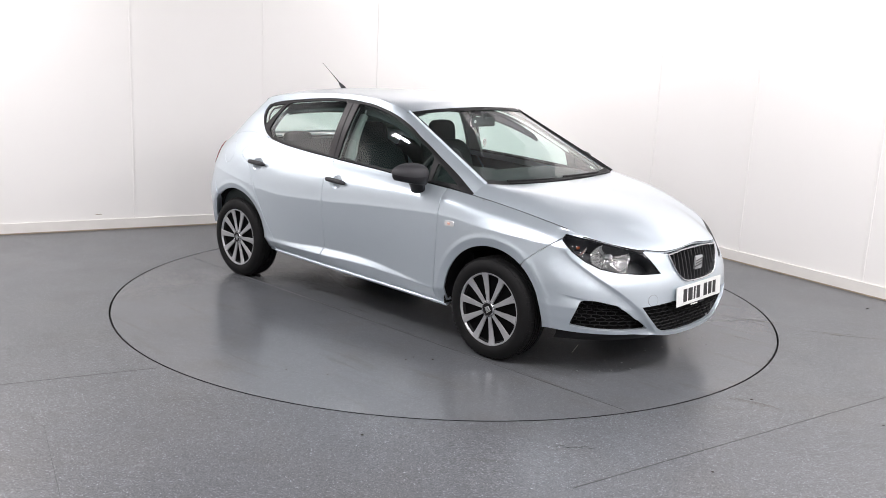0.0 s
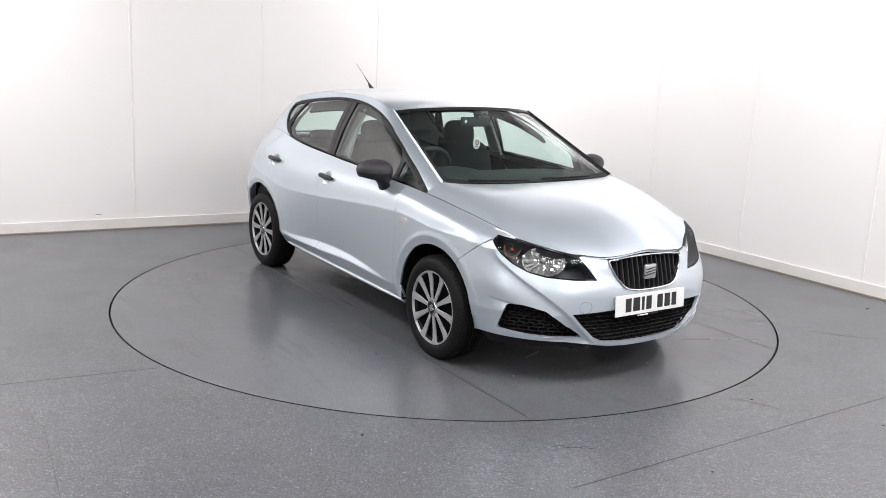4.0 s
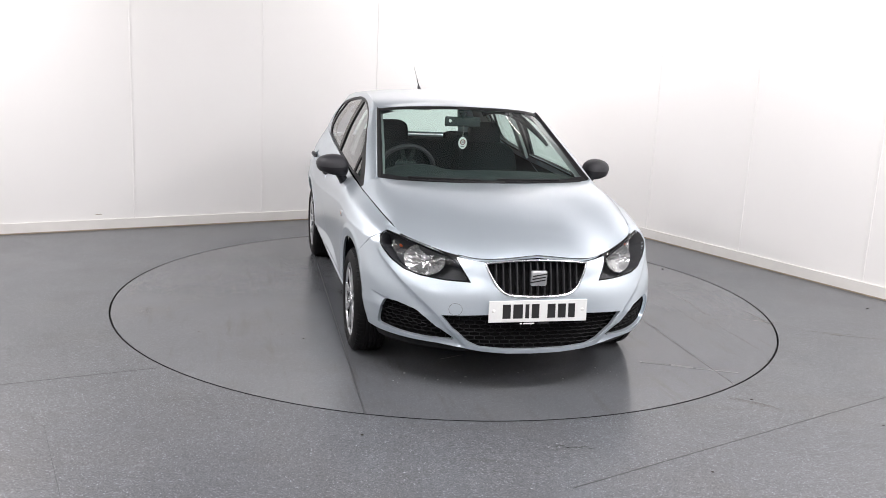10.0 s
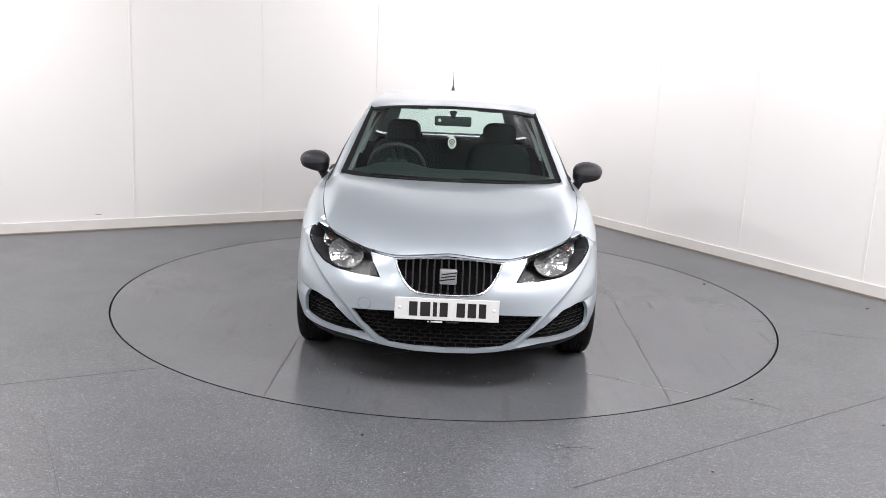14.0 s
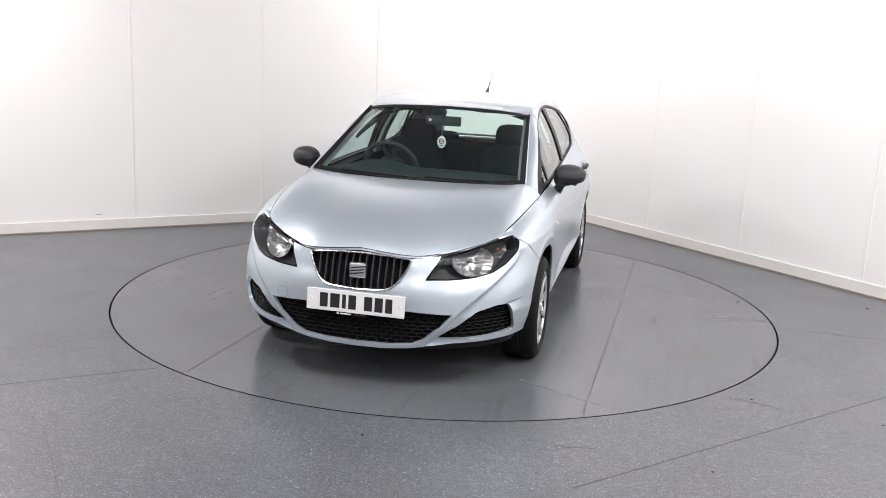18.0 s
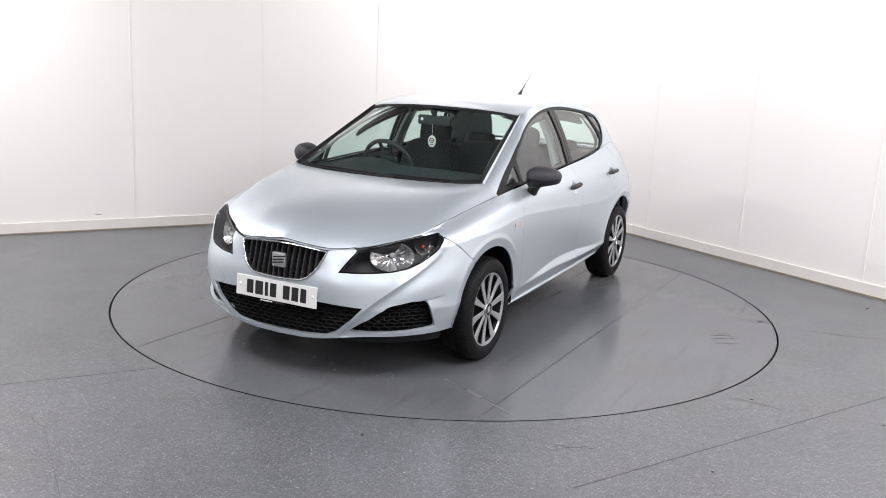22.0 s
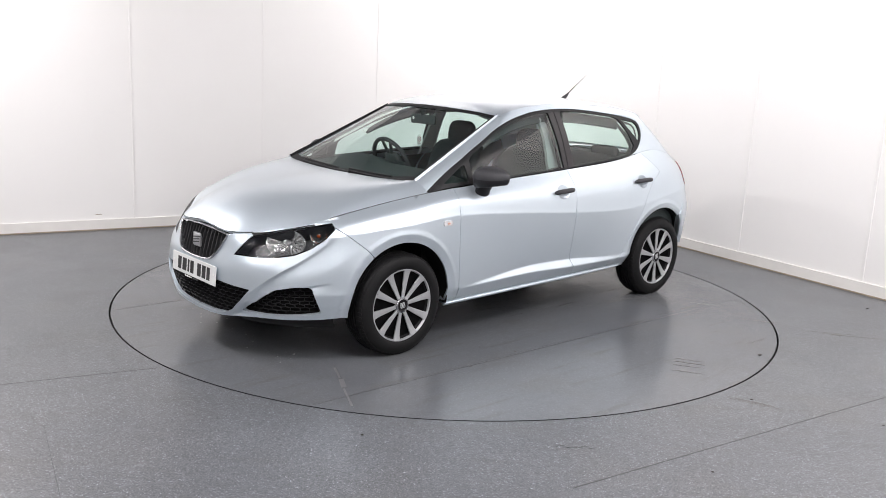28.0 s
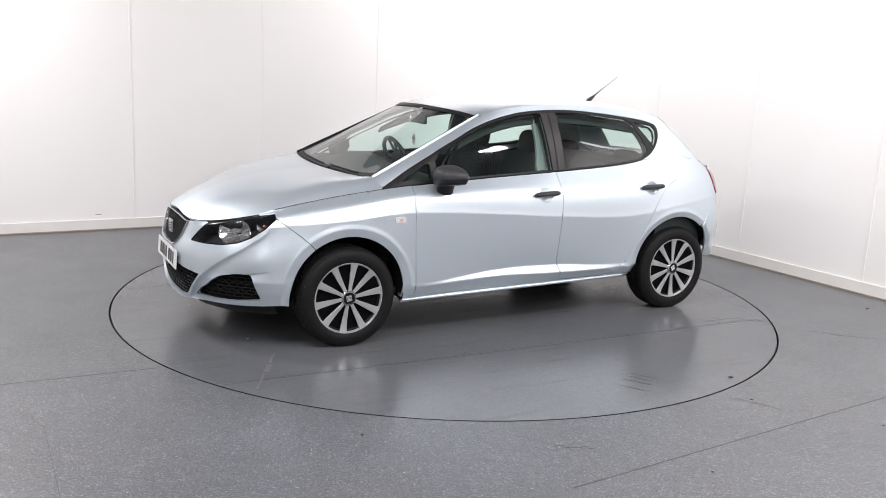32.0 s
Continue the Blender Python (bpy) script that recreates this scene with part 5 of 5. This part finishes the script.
def build_mirror(s):
    bm = bmesh.new()
    n, m = 28, 18
    c = Vector((-.610, .882, .986))
    rows = []
    for i in range(m + 1):
        t = math.pi * i / m
        row = []
        for k in range(n):
            u = 2 * math.pi * k / n
            cy, cx, cz = math.cos(t), math.sin(t) * math.cos(u), math.sin(t) * math.sin(u)
            p = Vector((math.copysign(abs(cx) ** .8, cx) * .092, math.copysign(abs(cy) ** .75, cy) * .096, math.copysign(abs(cz) ** .8, cz) * (.070 if cz > 0 else .080)))
            if p.x < 0:
                p.x *= .62
            p.z += .010 * (p.y / .1) * (1 if p.z < 0 else .2)
            p.z = max(p.z, -.052 + .014 * p.y / .1)
            p.x -= .055 * ((p.y + .1) / .2) ** 2 - .012
            p.z *= 1 - .22 * max(0, p.y / .105)
            row.append(bm.verts.new(c + p))
        rows.append(row)
    for a, b in zip(rows, rows[1:]):
        for k in range(n):
            bm.faces.new((a[k], a[(k + 1) % n], b[(k + 1) % n], b[k]))
    bmesh.ops.remove_doubles(bm, verts=bm.verts, dist=1e-5)
    bmesh.ops.recalc_face_normals(bm, faces=bm.faces)
    if s < 0:
        bm.transform(Matrix.Diagonal((1, -1, 1, 1)))
        bmesh.ops.reverse_faces(bm, faces=bm.faces)
    cap = bm.copy()
    cut = (c.x, s * c.y, c.z + .004), (.10, s * .05, 1)
    bmesh.ops.bisect_plane(bm, geom=bm.verts[:] + bm.edges[:] + bm.faces[:], plane_co=cut[0], plane_no=cut[1], clear_outer=True)
    bmesh.ops.bisect_plane(cap, geom=cap.verts[:] + cap.edges[:] + cap.faces[:], plane_co=cut[0], plane_no=cut[1], clear_inner=True)
    for v in cap.verts:
        v.co += (v.co - Vector(cut[0])) * .025
    mir = part("door_mirror", bm, SHELL, car, "black plastic door mirror with a grey cap", sharp=60)
    part("mirror_cap", cap, SATIN, mir, "dark grey grained upper cap", sharp=60)
    bm = bmesh.new()
    rows = []
    for q, w, h in ((Vector((-.600, .868, .962)), .070, .070), (Vector((-.603, .836, .930)), .058, .054), (Vector((-.61, .812, .890)), .054, .042), (Vector((-.618, .795, .850)), .056, .040), (Vector((-.617, .785, .836)), .040, .03)):
        rows.append([bm.verts.new(q + Vector((w * math.cos(t), h * math.sin(t) * .9, h * math.sin(t) * .4))) for t in np.linspace(0, 2 * math.pi, 16, endpoint=False)])
    for a, b in zip(rows, rows[1:]):
        for k in range(16):
            bm.faces.new((a[k], a[(k + 1) % 16], b[(k + 1) % 16], b[k]))
    bm.faces.new(rows[0]), bm.faces.new(rows[-1])
    bmesh.ops.recalc_face_normals(bm, faces=bm.faces)
    bm.transform(Matrix.Diagonal((1, s, 1, 1)))
    if s < 0:
        bmesh.ops.reverse_faces(bm, faces=bm.faces)
    part("mirror_foot", bm, SHELL, mir, sharp=60)
    bm = bmesh.new()
    lathe(bm, [(.0005, 0), (.05, 0), (.055, .004)], 24, "x", (0, 0, 0))
    bm.transform(Matrix.Translation((-.664, s * .890, .996)) @ Matrix.Diagonal((-1, 1.3, .62, 1)))
    part("mirror_glass", bm, MIRROR, mir, "mirror glass", sharp=40)


def build_tail():
    def TZ(pts):
        return [(math.atan2(y, -2.2 - x), z) for x, y, z in pts]
    for s in (1, -1):
        panel("tail_light", dense(TZ([(-2.864, .655, .966), (-2.95, .60, .962), (-3.0, .56, .93), (-3.0, .58, .86), (-3.0, .645, .80), (-2.912, .718, .797), (-2.882, .706, .88)]), .02), tail, REDLENS, car,
              "red tail lamp", sides=(s,), step=.03, lift=.005, rim=.012)
        panel("lamp_back", dense(TZ([(-2.86, .66, .985), (-2.90, .62, .98), (-3.0, .54, .95), (-3.02, .56, .85), (-3.0, .66, .78), (-2.90, .72, .78)]), .03), tail, BLACK, car, sides=(s,), step=.05, lift=-.022, rim=0)
        panel("rear_corner", dense(TZ([(-2.78, .74, .95), (-2.72, .70, 1.035), (-2.85, .60, 1.005), (-2.97, .50, .995), (-2.99, .54, .945), (-2.94, .60, .955), (-2.87, .65, .955)]), .03), tail, PAINT, car, sides=(s,), step=.04, lift=-.003)
    panel("tailgate", dense(TZ([(-3.1, 0, .66), (-3.08, .4, .67), (-3.02, .60, .70), (-2.99, .62, .80), (-3.01, .60, .87), (-2.985, .58, .935), (-2.94, .56, .985), (-2.99, .35, .995), (-3.0, 0, .995)]), .04),
          tail, PAINT, car, both=True, step=.05)
    arch = [(ARCH_RX - ARCH_R * math.cos(radians(a)), .82, ARCH_Z + .01 + ARCH_R * math.sin(radians(a))) for a in np.linspace(6, 50, 10)]
    panel("rear_bumper", dense(TZ([(-3.17, 0, .33), (-3.15, .4, .33), (-3.08, .62, .33), (-2.87, .775, .345)] + arch + [(-2.755, .83, .68), (-2.86, .79, .79), (-2.96, .70, .79), (-3.04, .62, .69), (-3.1, .4, .655), (-3.14, 0, .65)]), .03),
          tail, PAINT, car, both=True, step=.025, shift=flare)
    panel("bumper_joint", dense([(-2.69, .60), (-2.76, .53), (-2.84, .58), (-2.86, .72), (-2.80, .745), (-2.70, .66)], .03), flank, PAINT, car, sides=(1, -1), step=.02, lift=-.005, rim=0, shift=flare)
    rows = [[(x * .985, y * .95, z) for x, y, _ in curve(R_BOTTOM[12:], 20)] for z in (.36, .285)]
    grid_part("rear_valance", np.array(rows), SATIN, car, "black lower rear valance")


def build_wheel():
    wheel = new("wheel")
    wheel.parent = car
    bm = bmesh.new()
    w = .092
    prof = [(.19, -w + .03), (.205, -w + .010), (.222, -w - .001), (.245, -w - .005), (.270, -w + .002), (.284, -w + .014), (.2925, -w + .028), (TYRE_R, -.045)]
    for g in (-.035, -.012, .012, .035):
        prof += [(TYRE_R + .0005, g - .005), (TYRE_R - .006, g - .004), (TYRE_R - .006, g + .004), (TYRE_R + .0005, g + .005)]
    prof += [(r, -h) for r, h in reversed(prof[:8])]
    lathe(bm, prof, 72)
    tyre = part("tyre", bm, RUBBER, wheel, "black road tyre", sharp=35)
    # cross cuts in the tread's shoulders
    V, F = [], []
    for k in range(72):
        for s in (1, -1):
            a0 = 2 * math.pi * (k + (.5 if s > 0 else 0)) / 72
            b = len(V)
            for da, y, r in ((0, .040, TYRE_R + .0015), (.05, .040, TYRE_R + .0015), (.05, .066, TYRE_R - .0015), (0, .066, TYRE_R - .0015), (-.018, .080, TYRE_R - .0100), (.032, .080, TYRE_R - .0100)):
                V.append((r * math.cos(a0 + da), s * y, r * math.sin(a0 + da)))
            for da, y, r in ((0, .040, TYRE_R), (.05, .040, TYRE_R), (.05, .066, TYRE_R), (0, .066, TYRE_R), (-.018, .080, TYRE_R - .012), (.032, .080, TYRE_R - .012)):
                V.append(((r - .004) * math.cos(a0 + da), s * y, (r - .004) * math.sin(a0 + da)))
            F += [tuple(b + i for i in f) for f in ((0, 1, 2, 3), (3, 2, 5, 4), (0, 3, 9, 6), (1, 2, 8, 7), (3, 4, 10, 9), (2, 5, 11, 8), (4, 5, 11, 10), (0, 1, 7, 6))]
    tread = part("tread", mesh_of("tread", V, F, False), RUBBER, tyre, "blocks of the tread's shoulders")
    tread["kind"] = "stuff"
    bm = bmesh.new()
    lathe(bm, [(.2135, .070), (.2125, .082), (.210, .086), (.204, .0855), (.200, .080), (.198, .058)], 64)
    part("rim", bm, ALU, wheel, "silver wheel-trim edge", sharp=40)
    bm = bmesh.new()
    lathe(bm, [(.198, .062), (.15, .056), (.05, .060), (.0005, .060)], 48)
    part("trim_dish", bm, DISH, wheel, "gloss black dish behind the spokes", sharp=60)
    # ten flat blades
    for k in range(10):
        bm = bmesh.new()
        rows = []
        for r, hw, h in ((.040, .0118, .080), (.055, .0100, .080), (.08, .0116, .0795), (.13, .0155, .0785), (.175, .0190, .080), (.192, .0212, .083), (.203, .0262, .0850)):
            rows.append([bm.verts.new((x, y, z)) for x, y, z in ((r, h - .007, -hw - .0006), (r, h - .001, -hw), (r, h, -hw + .001), (r, h + .0006, 0), (r, h, hw - .001), (r, h - .001, hw), (r, h - .007, hw + .0006))])
        for a, b in zip(rows, rows[1:]):
            for i in range(6):
                bm.faces.new((a[i], a[i + 1], b[i + 1], b[i]))
        bmesh.ops.recalc_face_normals(bm, faces=bm.faces)
        if sum(f.normal.y for f in bm.faces) < 0:
            bmesh.ops.reverse_faces(bm, faces=bm.faces)
        bm.transform(Matrix.Rotation(radians(36 * k + 9), 4, "Y"))
        part("spoke", bm, ALU, wheel, sharp=20)
    bm = bmesh.new()
    lathe(bm, [(.046, .068), (.045, .084), (.041, .0885), (.036, .089), (.034, .083)], 32)
    part("hub_ring", bm, CHROME, wheel, "thin bright hub ring", sharp=40)
    bm = bmesh.new()
    lathe(bm, [(.035, .080), (.033, .086), (.0005, .087)], 32)
    cap = part("hub_cap", bm, GLOSSBLACK, wheel, "dark hub cap with chrome bars", sharp=40)
    for dz in (-.014, -.007, 0, .007, .014):
        bm = boxed(-.017, .017, .0862, .0885, dz - .0022, dz + .0022, bevel=.0008, seg=1)
        bm.transform(Matrix.Rotation(radians(12), 4, "Y"))
        part("cap_bar", bm, ALU, wheel)
    bm = bmesh.new()
    lathe(bm, [(.19, -.07), (.19, .05)], 32)
    lathe(bm, [(.19, -.02), (.0005, -.02)], 32)
    part("wheel_well", bm, BLACK, wheel, sharp=40)
    return wheel


build_front_details()
for s_ in (1, -1):
    build_mirror(s_)
build_tail()
w0 = build_wheel()
w0["label"] = "road wheel with a ten-blade silver trim"
w0.matrix_basis = pose(0, HUB_Y - .088, HUB_Z)
for x, s_, spin in ((0, -1, 20), (-WB, 1, 11), (-WB, -1, 27)):
    copy_thing(w0, pose(x, s_ * (HUB_Y - .088), HUB_Z, 0, 0, 0 if s_ > 0 else 180) @ pose(0, 0, 0, 0, spin, 0))


def build_under():
    for cx in (0.0, ARCH_RX):
        for s in (1, -1):
            bm = bmesh.new()
            n = 30
            out_, in_ = [], []
            for k in range(n + 1):
                t = radians(-10 + 200 * k / n)
                r = ARCH_F + .006
                x, z = cx + r * math.cos(t), ARCH_Z + r * math.sin(t)
                tuck = max(0.0, math.cos(t) if cx == 0 else -math.cos(t)) ** 2
                out_.append(bm.verts.new((x, s * ((.824 if cx == 0 else .840) - .09 * tuck), z))), in_.append(bm.verts.new((x, s * .52, z)))
            for k in range(n):
                bm.faces.new((out_[k], out_[k + 1], in_[k + 1], in_[k]))
            bm.faces.new(in_)
            part("arch_liner", bm, BLACK, car, "black wheel-arch liner")
    bm = boxed(-1.40, .40, -.60, .60, .232, .27, bevel=.012)
    box(bm, -2.9, -1.41, -.58, .58, .36, .40, bevel=.015)
    box(bm, .41, .68, -.40, .40, .185, .24, bevel=.02)
    box(bm, -1.38, -.42, -.70, .70, .236, .275, bevel=.012)
    for s in (1, -1):
        box(bm, -.43, -.352, *sorted((s * .50, s * .793)), .244, .36)
    part("underbody", bm, BLACK, car, "dark underbody")
    bm = bmesh.new()
    tube(bm, [(-.6, .15, .225), (-1.4, .2, .23), (-1.6, .22, .31), (-3.0, .3, .32)], .03, 8)
    part("exhaust_pipe", bm, BLACK, car, sharp=60)
    part("bulkhead", boxed(-.30, -.24, -.70, .70, .24, .93), BLACK, car)
    part("boot_floor", boxed(-2.95, -2.1, -.60, .60, .41, .55), CABIN, car)


def puff(bm, x, y, z, rx, ry, rz, e=.45, n=20, m=12, lean=0.0):
    """A rounded cushion."""
    rows = []
    for i in range(m + 1):
        t = -math.pi / 2 + math.pi * i / m
        row = []
        for k in range(n):
            u = 2 * math.pi * k / n
            f = lambda w, ee: math.copysign(abs(w) ** ee, w)
            px, py, pz = f(math.cos(t), e) * f(math.cos(u), e) * rx, f(math.cos(t), e) * f(math.sin(u), e) * ry, f(math.sin(t), e) * rz
            row.append(bm.verts.new((x + px - lean * (pz + rz), y + py, z + pz)))
        rows.append(row)
    for a, b in zip(rows, rows[1:]):
        for k in range(n):
            bm.faces.new((a[k], a[(k + 1) % n], b[(k + 1) % n], b[k]))
    bmesh.ops.remove_doubles(bm, verts=bm.verts, dist=1e-6)
    bmesh.ops.recalc_face_normals(bm, faces=bm.faces)
    return bm


def build_interior():
    for s in (1, -1):
        seat = new("front_seat")
        seat.parent = car
        seat["label"] = "dark cloth front seat"
        part("cushion", puff(bmesh.new(), -1.12, s * .355, .48, .27, .25, .09), CLOTH, seat, sharp=70)
        part("backrest", puff(bmesh.new(), -1.36, s * .355, .78, .085, .24, .30, .5, lean=.22), CLOTH, seat, sharp=70)
        part("headrest", puff(bmesh.new(), -1.51, s * .355, 1.125, .05, .125, .095, .6, lean=.12), CLOTH, seat, sharp=70)
    bench = new("rear_bench")
    bench.parent = car
    bench["label"] = "dark cloth rear bench"
    part("cushion", puff(bmesh.new(), -2.0, 0, .50, .25, .62, .10, .35), CLOTH, bench, sharp=70)
    part("backrest", puff(bmesh.new(), -2.24, 0, .78, .08, .62, .24, .35, lean=.2), CLOTH, bench, sharp=70)
    for y in (-.36, .36):
        part("headrest", puff(bmesh.new(), -2.36, y, 1.035, .045, .12, .045, .6), CLOTH, bench, sharp=70)
    part("parcel_shelf", boxed(-2.95, -2.32, -.58, .58, .945, .965, bevel=.006), CABIN, car, "dark parcel shelf")
    for s in (1, -1):
        panel("boot_lining", dense([(-2.30, .40), (-2.30, .97), (-2.60, .99), (-2.92, .96), (-2.95, .45)], .06), flank, CABIN, car, "dark boot lining", sides=(s,), step=.08, lift=-.07, rim=0)
    part("tailgate_lining", boxed(-2.985, -2.96, -.55, .55, .5, .975), CABIN, car)
    part("cabin_floor", boxed(-1.42, -.3, -.72, .72, .262, .30), CABIN, car)
    part("rear_floor", boxed(-2.3, -1.42, -.70, .70, .40, .43), CABIN, car)
    # dashboard swept across the car
    prof = [(-.26, .80), (-.235, .90), (-.26, .938), (-.38, .962), (-.52, .972), (-.62, .968), (-.69, .945), (-.715, .89), (-.70, .82), (-.66, .70), (-.60, .55), (-.3, .5)]
    bm = bmesh.new()
    rows = []
    for y in np.linspace(-.70, .70, 25):
        hump = .035 * math.exp(-((y + .36) / .17) ** 4)
        k = 1 - .10 * (abs(y) / .70) ** 4
        rows.append([bm.verts.new((x, y, z * (1 if z < .9 else 1) + (hump if -.75 < x < -.48 and z > .9 else 0) - .03 * (abs(y) / .7) ** 4)) for x, z in prof])
    for a, b in zip(rows, rows[1:]):
        for i in range(len(prof) - 1):
            bm.faces.new((a[i], b[i], b[i + 1], a[i + 1]))
    bmesh.ops.recalc_face_normals(bm, faces=bm.faces)
    part("dashboard", bm, CABIN, car, "dark grey moulded dashboard", sharp=50)
    # steering wheel on the right
    wheel = new("steering_wheel")
    wheel.parent = car
    wheel["label"] = "black steering wheel"
    m = Matrix.Translation((-.86, -.365, .93)) @ Matrix.Rotation(radians(-66), 4, "Y")
    bm = bmesh.new()
    lathe(bm, [(.185 + .015 * math.cos(t), .015 * math.sin(t)) for t in np.linspace(0, 2 * math.pi, 10, endpoint=False)], 40, "z", closed=True)
    bm.transform(m)
    part("rim", bm, SATIN, wheel, sharp=70)
    bm = puff(bmesh.new(), 0, 0, .02, .07, .075, .03, .6)
    bm.transform(m)
    part("hub", bm, CABIN, wheel, sharp=70)
    for t in (0, 180, 255, 285):
        bm = boxed(.05, .18, -.014, .014, .004, .016, bevel=.004)
        bm.transform(m @ Matrix.Rotation(radians(t + 90), 4, "Z"))
        part("spoke", bm, CABIN, wheel)
    # rear-view mirror
    bm = boxed(-.835, -.812, -.122, .122, 1.232, 1.296, bevel=.011, seg=3)
    rv = part("rear_view_mirror", bm, CABIN, car, "grey-backed rear-view mirror", sharp=50)
    bm = bmesh.new()
    tube(bm, [(-.828, 0, 1.270), (-.822, 0, 1.300), (-.815, 0, 1.326)], .016, 10, [.014, .016, .026])
    part("stalk", bm, CABIN, rv, sharp=60)
    bm = bmesh.new()
    lathe(bm, [(.0005, .001), (.010, .0005), (.011, 0)], 16, "x", (-.8115, -.088, 1.268))
    part("sticker", bm, WHITE, rv, "round white sticker")
    for s in (1, -1):
        bm = boxed(-1.14, -1.02, s * .34 - .17, s * .34 + .17, 1.322, 1.338, bevel=.006)
        part("sun_visor", bm, LINING, car, "pale folded sun visor")
    # wipers lie along the screen's foot
    for y0, y1 in ((.60, .06), (.10, -.48)):
        wip = new("wiper")
        wip.parent = car
        wip["label"] = "black windscreen wiper"
        pts = []
        for k in range(9):
            u = k / 8
            y = y0 + (y1 - y0) * u
            ay = abs(y)
            pts.append(Vector((-.142 - .012 * u - .10 * ay ** 2, y, .951 + .007 * u + .02 * ay ** 2)))
        bm = bmesh.new()
        tube(bm, pts, .007, 6, [.011 - .006 * k / 8 for k in range(9)])
        part("wiper_arm", bm, TRIM, wip, sharp=60)
        bm = bmesh.new()
        tube(bm, [p + Vector((-.022, 0, .012)) for p in pts[2:]], .006, 6)
        part("wiper_blade", bm, TRIM, wip, sharp=60)
    # scuttle panel under the glass
    rows = [[(x, y, z - .006) for x, y, z in curve(R_SCUTTLE, 24)], [(x - .10, y, z - .014) for x, y, z in curve(R_SCUTTLE, 24)]]
    grid_part("scuttle", np.array(rows), TRIM, car, "black scuttle panel")
    # aerial
    q, n = Vector((-2.276, 0, 1.408)), Vector((0, 0, 1))
    bm = bmesh.new()
    tube(bm, [q + Vector((.03, 0, -.012)), q + Vector((.02, 0, .004)), q + Vector((-.02, 0, .032)), q + Vector((-.034, 0, .044))], .01, 10, [.020, .017, .010, .006])
    aer = part("aerial", bm, SATIN, car, "short black roof aerial", sharp=60)
    bm = bmesh.new()
    tube(bm, [q + Vector((-.03, 0, .042)), q + Vector((-.10, 0, .092))], .0042, 8, [.0045, .0035])
    part("mast_foot", bm, SATIN, aer, sharp=60)
    bm = bmesh.new()
    tube(bm, [q + Vector((-.098, 0, .090)), q + Vector((-.24, 0, .188))], .0018, 6, [.0022, .0015])
    part("mast", bm, GRILLE_GREY, aer, "thin grey whip", sharp=60)


def build_freshener():
    base = new("air_freshener")
    bm = bmesh.new()
    lathe(bm, [(.0005, .003), (.027, .003), (.029, .0015), (.029, -.0015), (.027, -.003), (.0005, -.003)], 32, "x")
    bm.transform(Matrix.Diagonal((1, 1, 1.38, 1)))
    part("disc", bm, WHITE, base, sharp=40)
    bm = bmesh.new()
    lathe(bm, [(.018, .0034), (.0185, .0042), (.0125, .0042), (.012, .0034)], 28, "x", (0, 0, .006))
    part("print_ring", bm, simple("dark_red_print", (.16, .02, .02), .5), base)
    part("print_bar", boxed(.003, .0042, -.008, .008, .001, .011, bevel=.001), simple("grey_print", (.2, .2, .2), .5), base)
    part("print_bar", boxed(.003, .0042, -.013, .013, -.024, -.019), INK, base)
    bm = bmesh.new()
    tube(bm, [(0, 0, .038), (0, .001, .08), (0, 0, .115)], .0012, 6)
    part("string", bm, WHITE, base)
    tagged(base, "oval white air freshener hanging from the mirror", "air freshener")
    return base


build_under()
build_interior()
freshener = build_freshener()


def motions():
    rows_car, rows_table, rows_fresh = [], [], []
    for t in range(33):
        a = float(np.interp(t, TURN_T, TURN_A))
        m = pose(0, 0, 0, 0, 0, a)
        rows_table.append((float(t), m))
        rows_car.append((float(t), m @ pose(CAR_X, 0, 0)))
        rows_fresh.append((float(t), m @ pose(CAR_X - .800, 0, 1.125)))
    walk(table, rows_table)
    walk(car, rows_car)
    walk(freshener, rows_fresh)


motions()
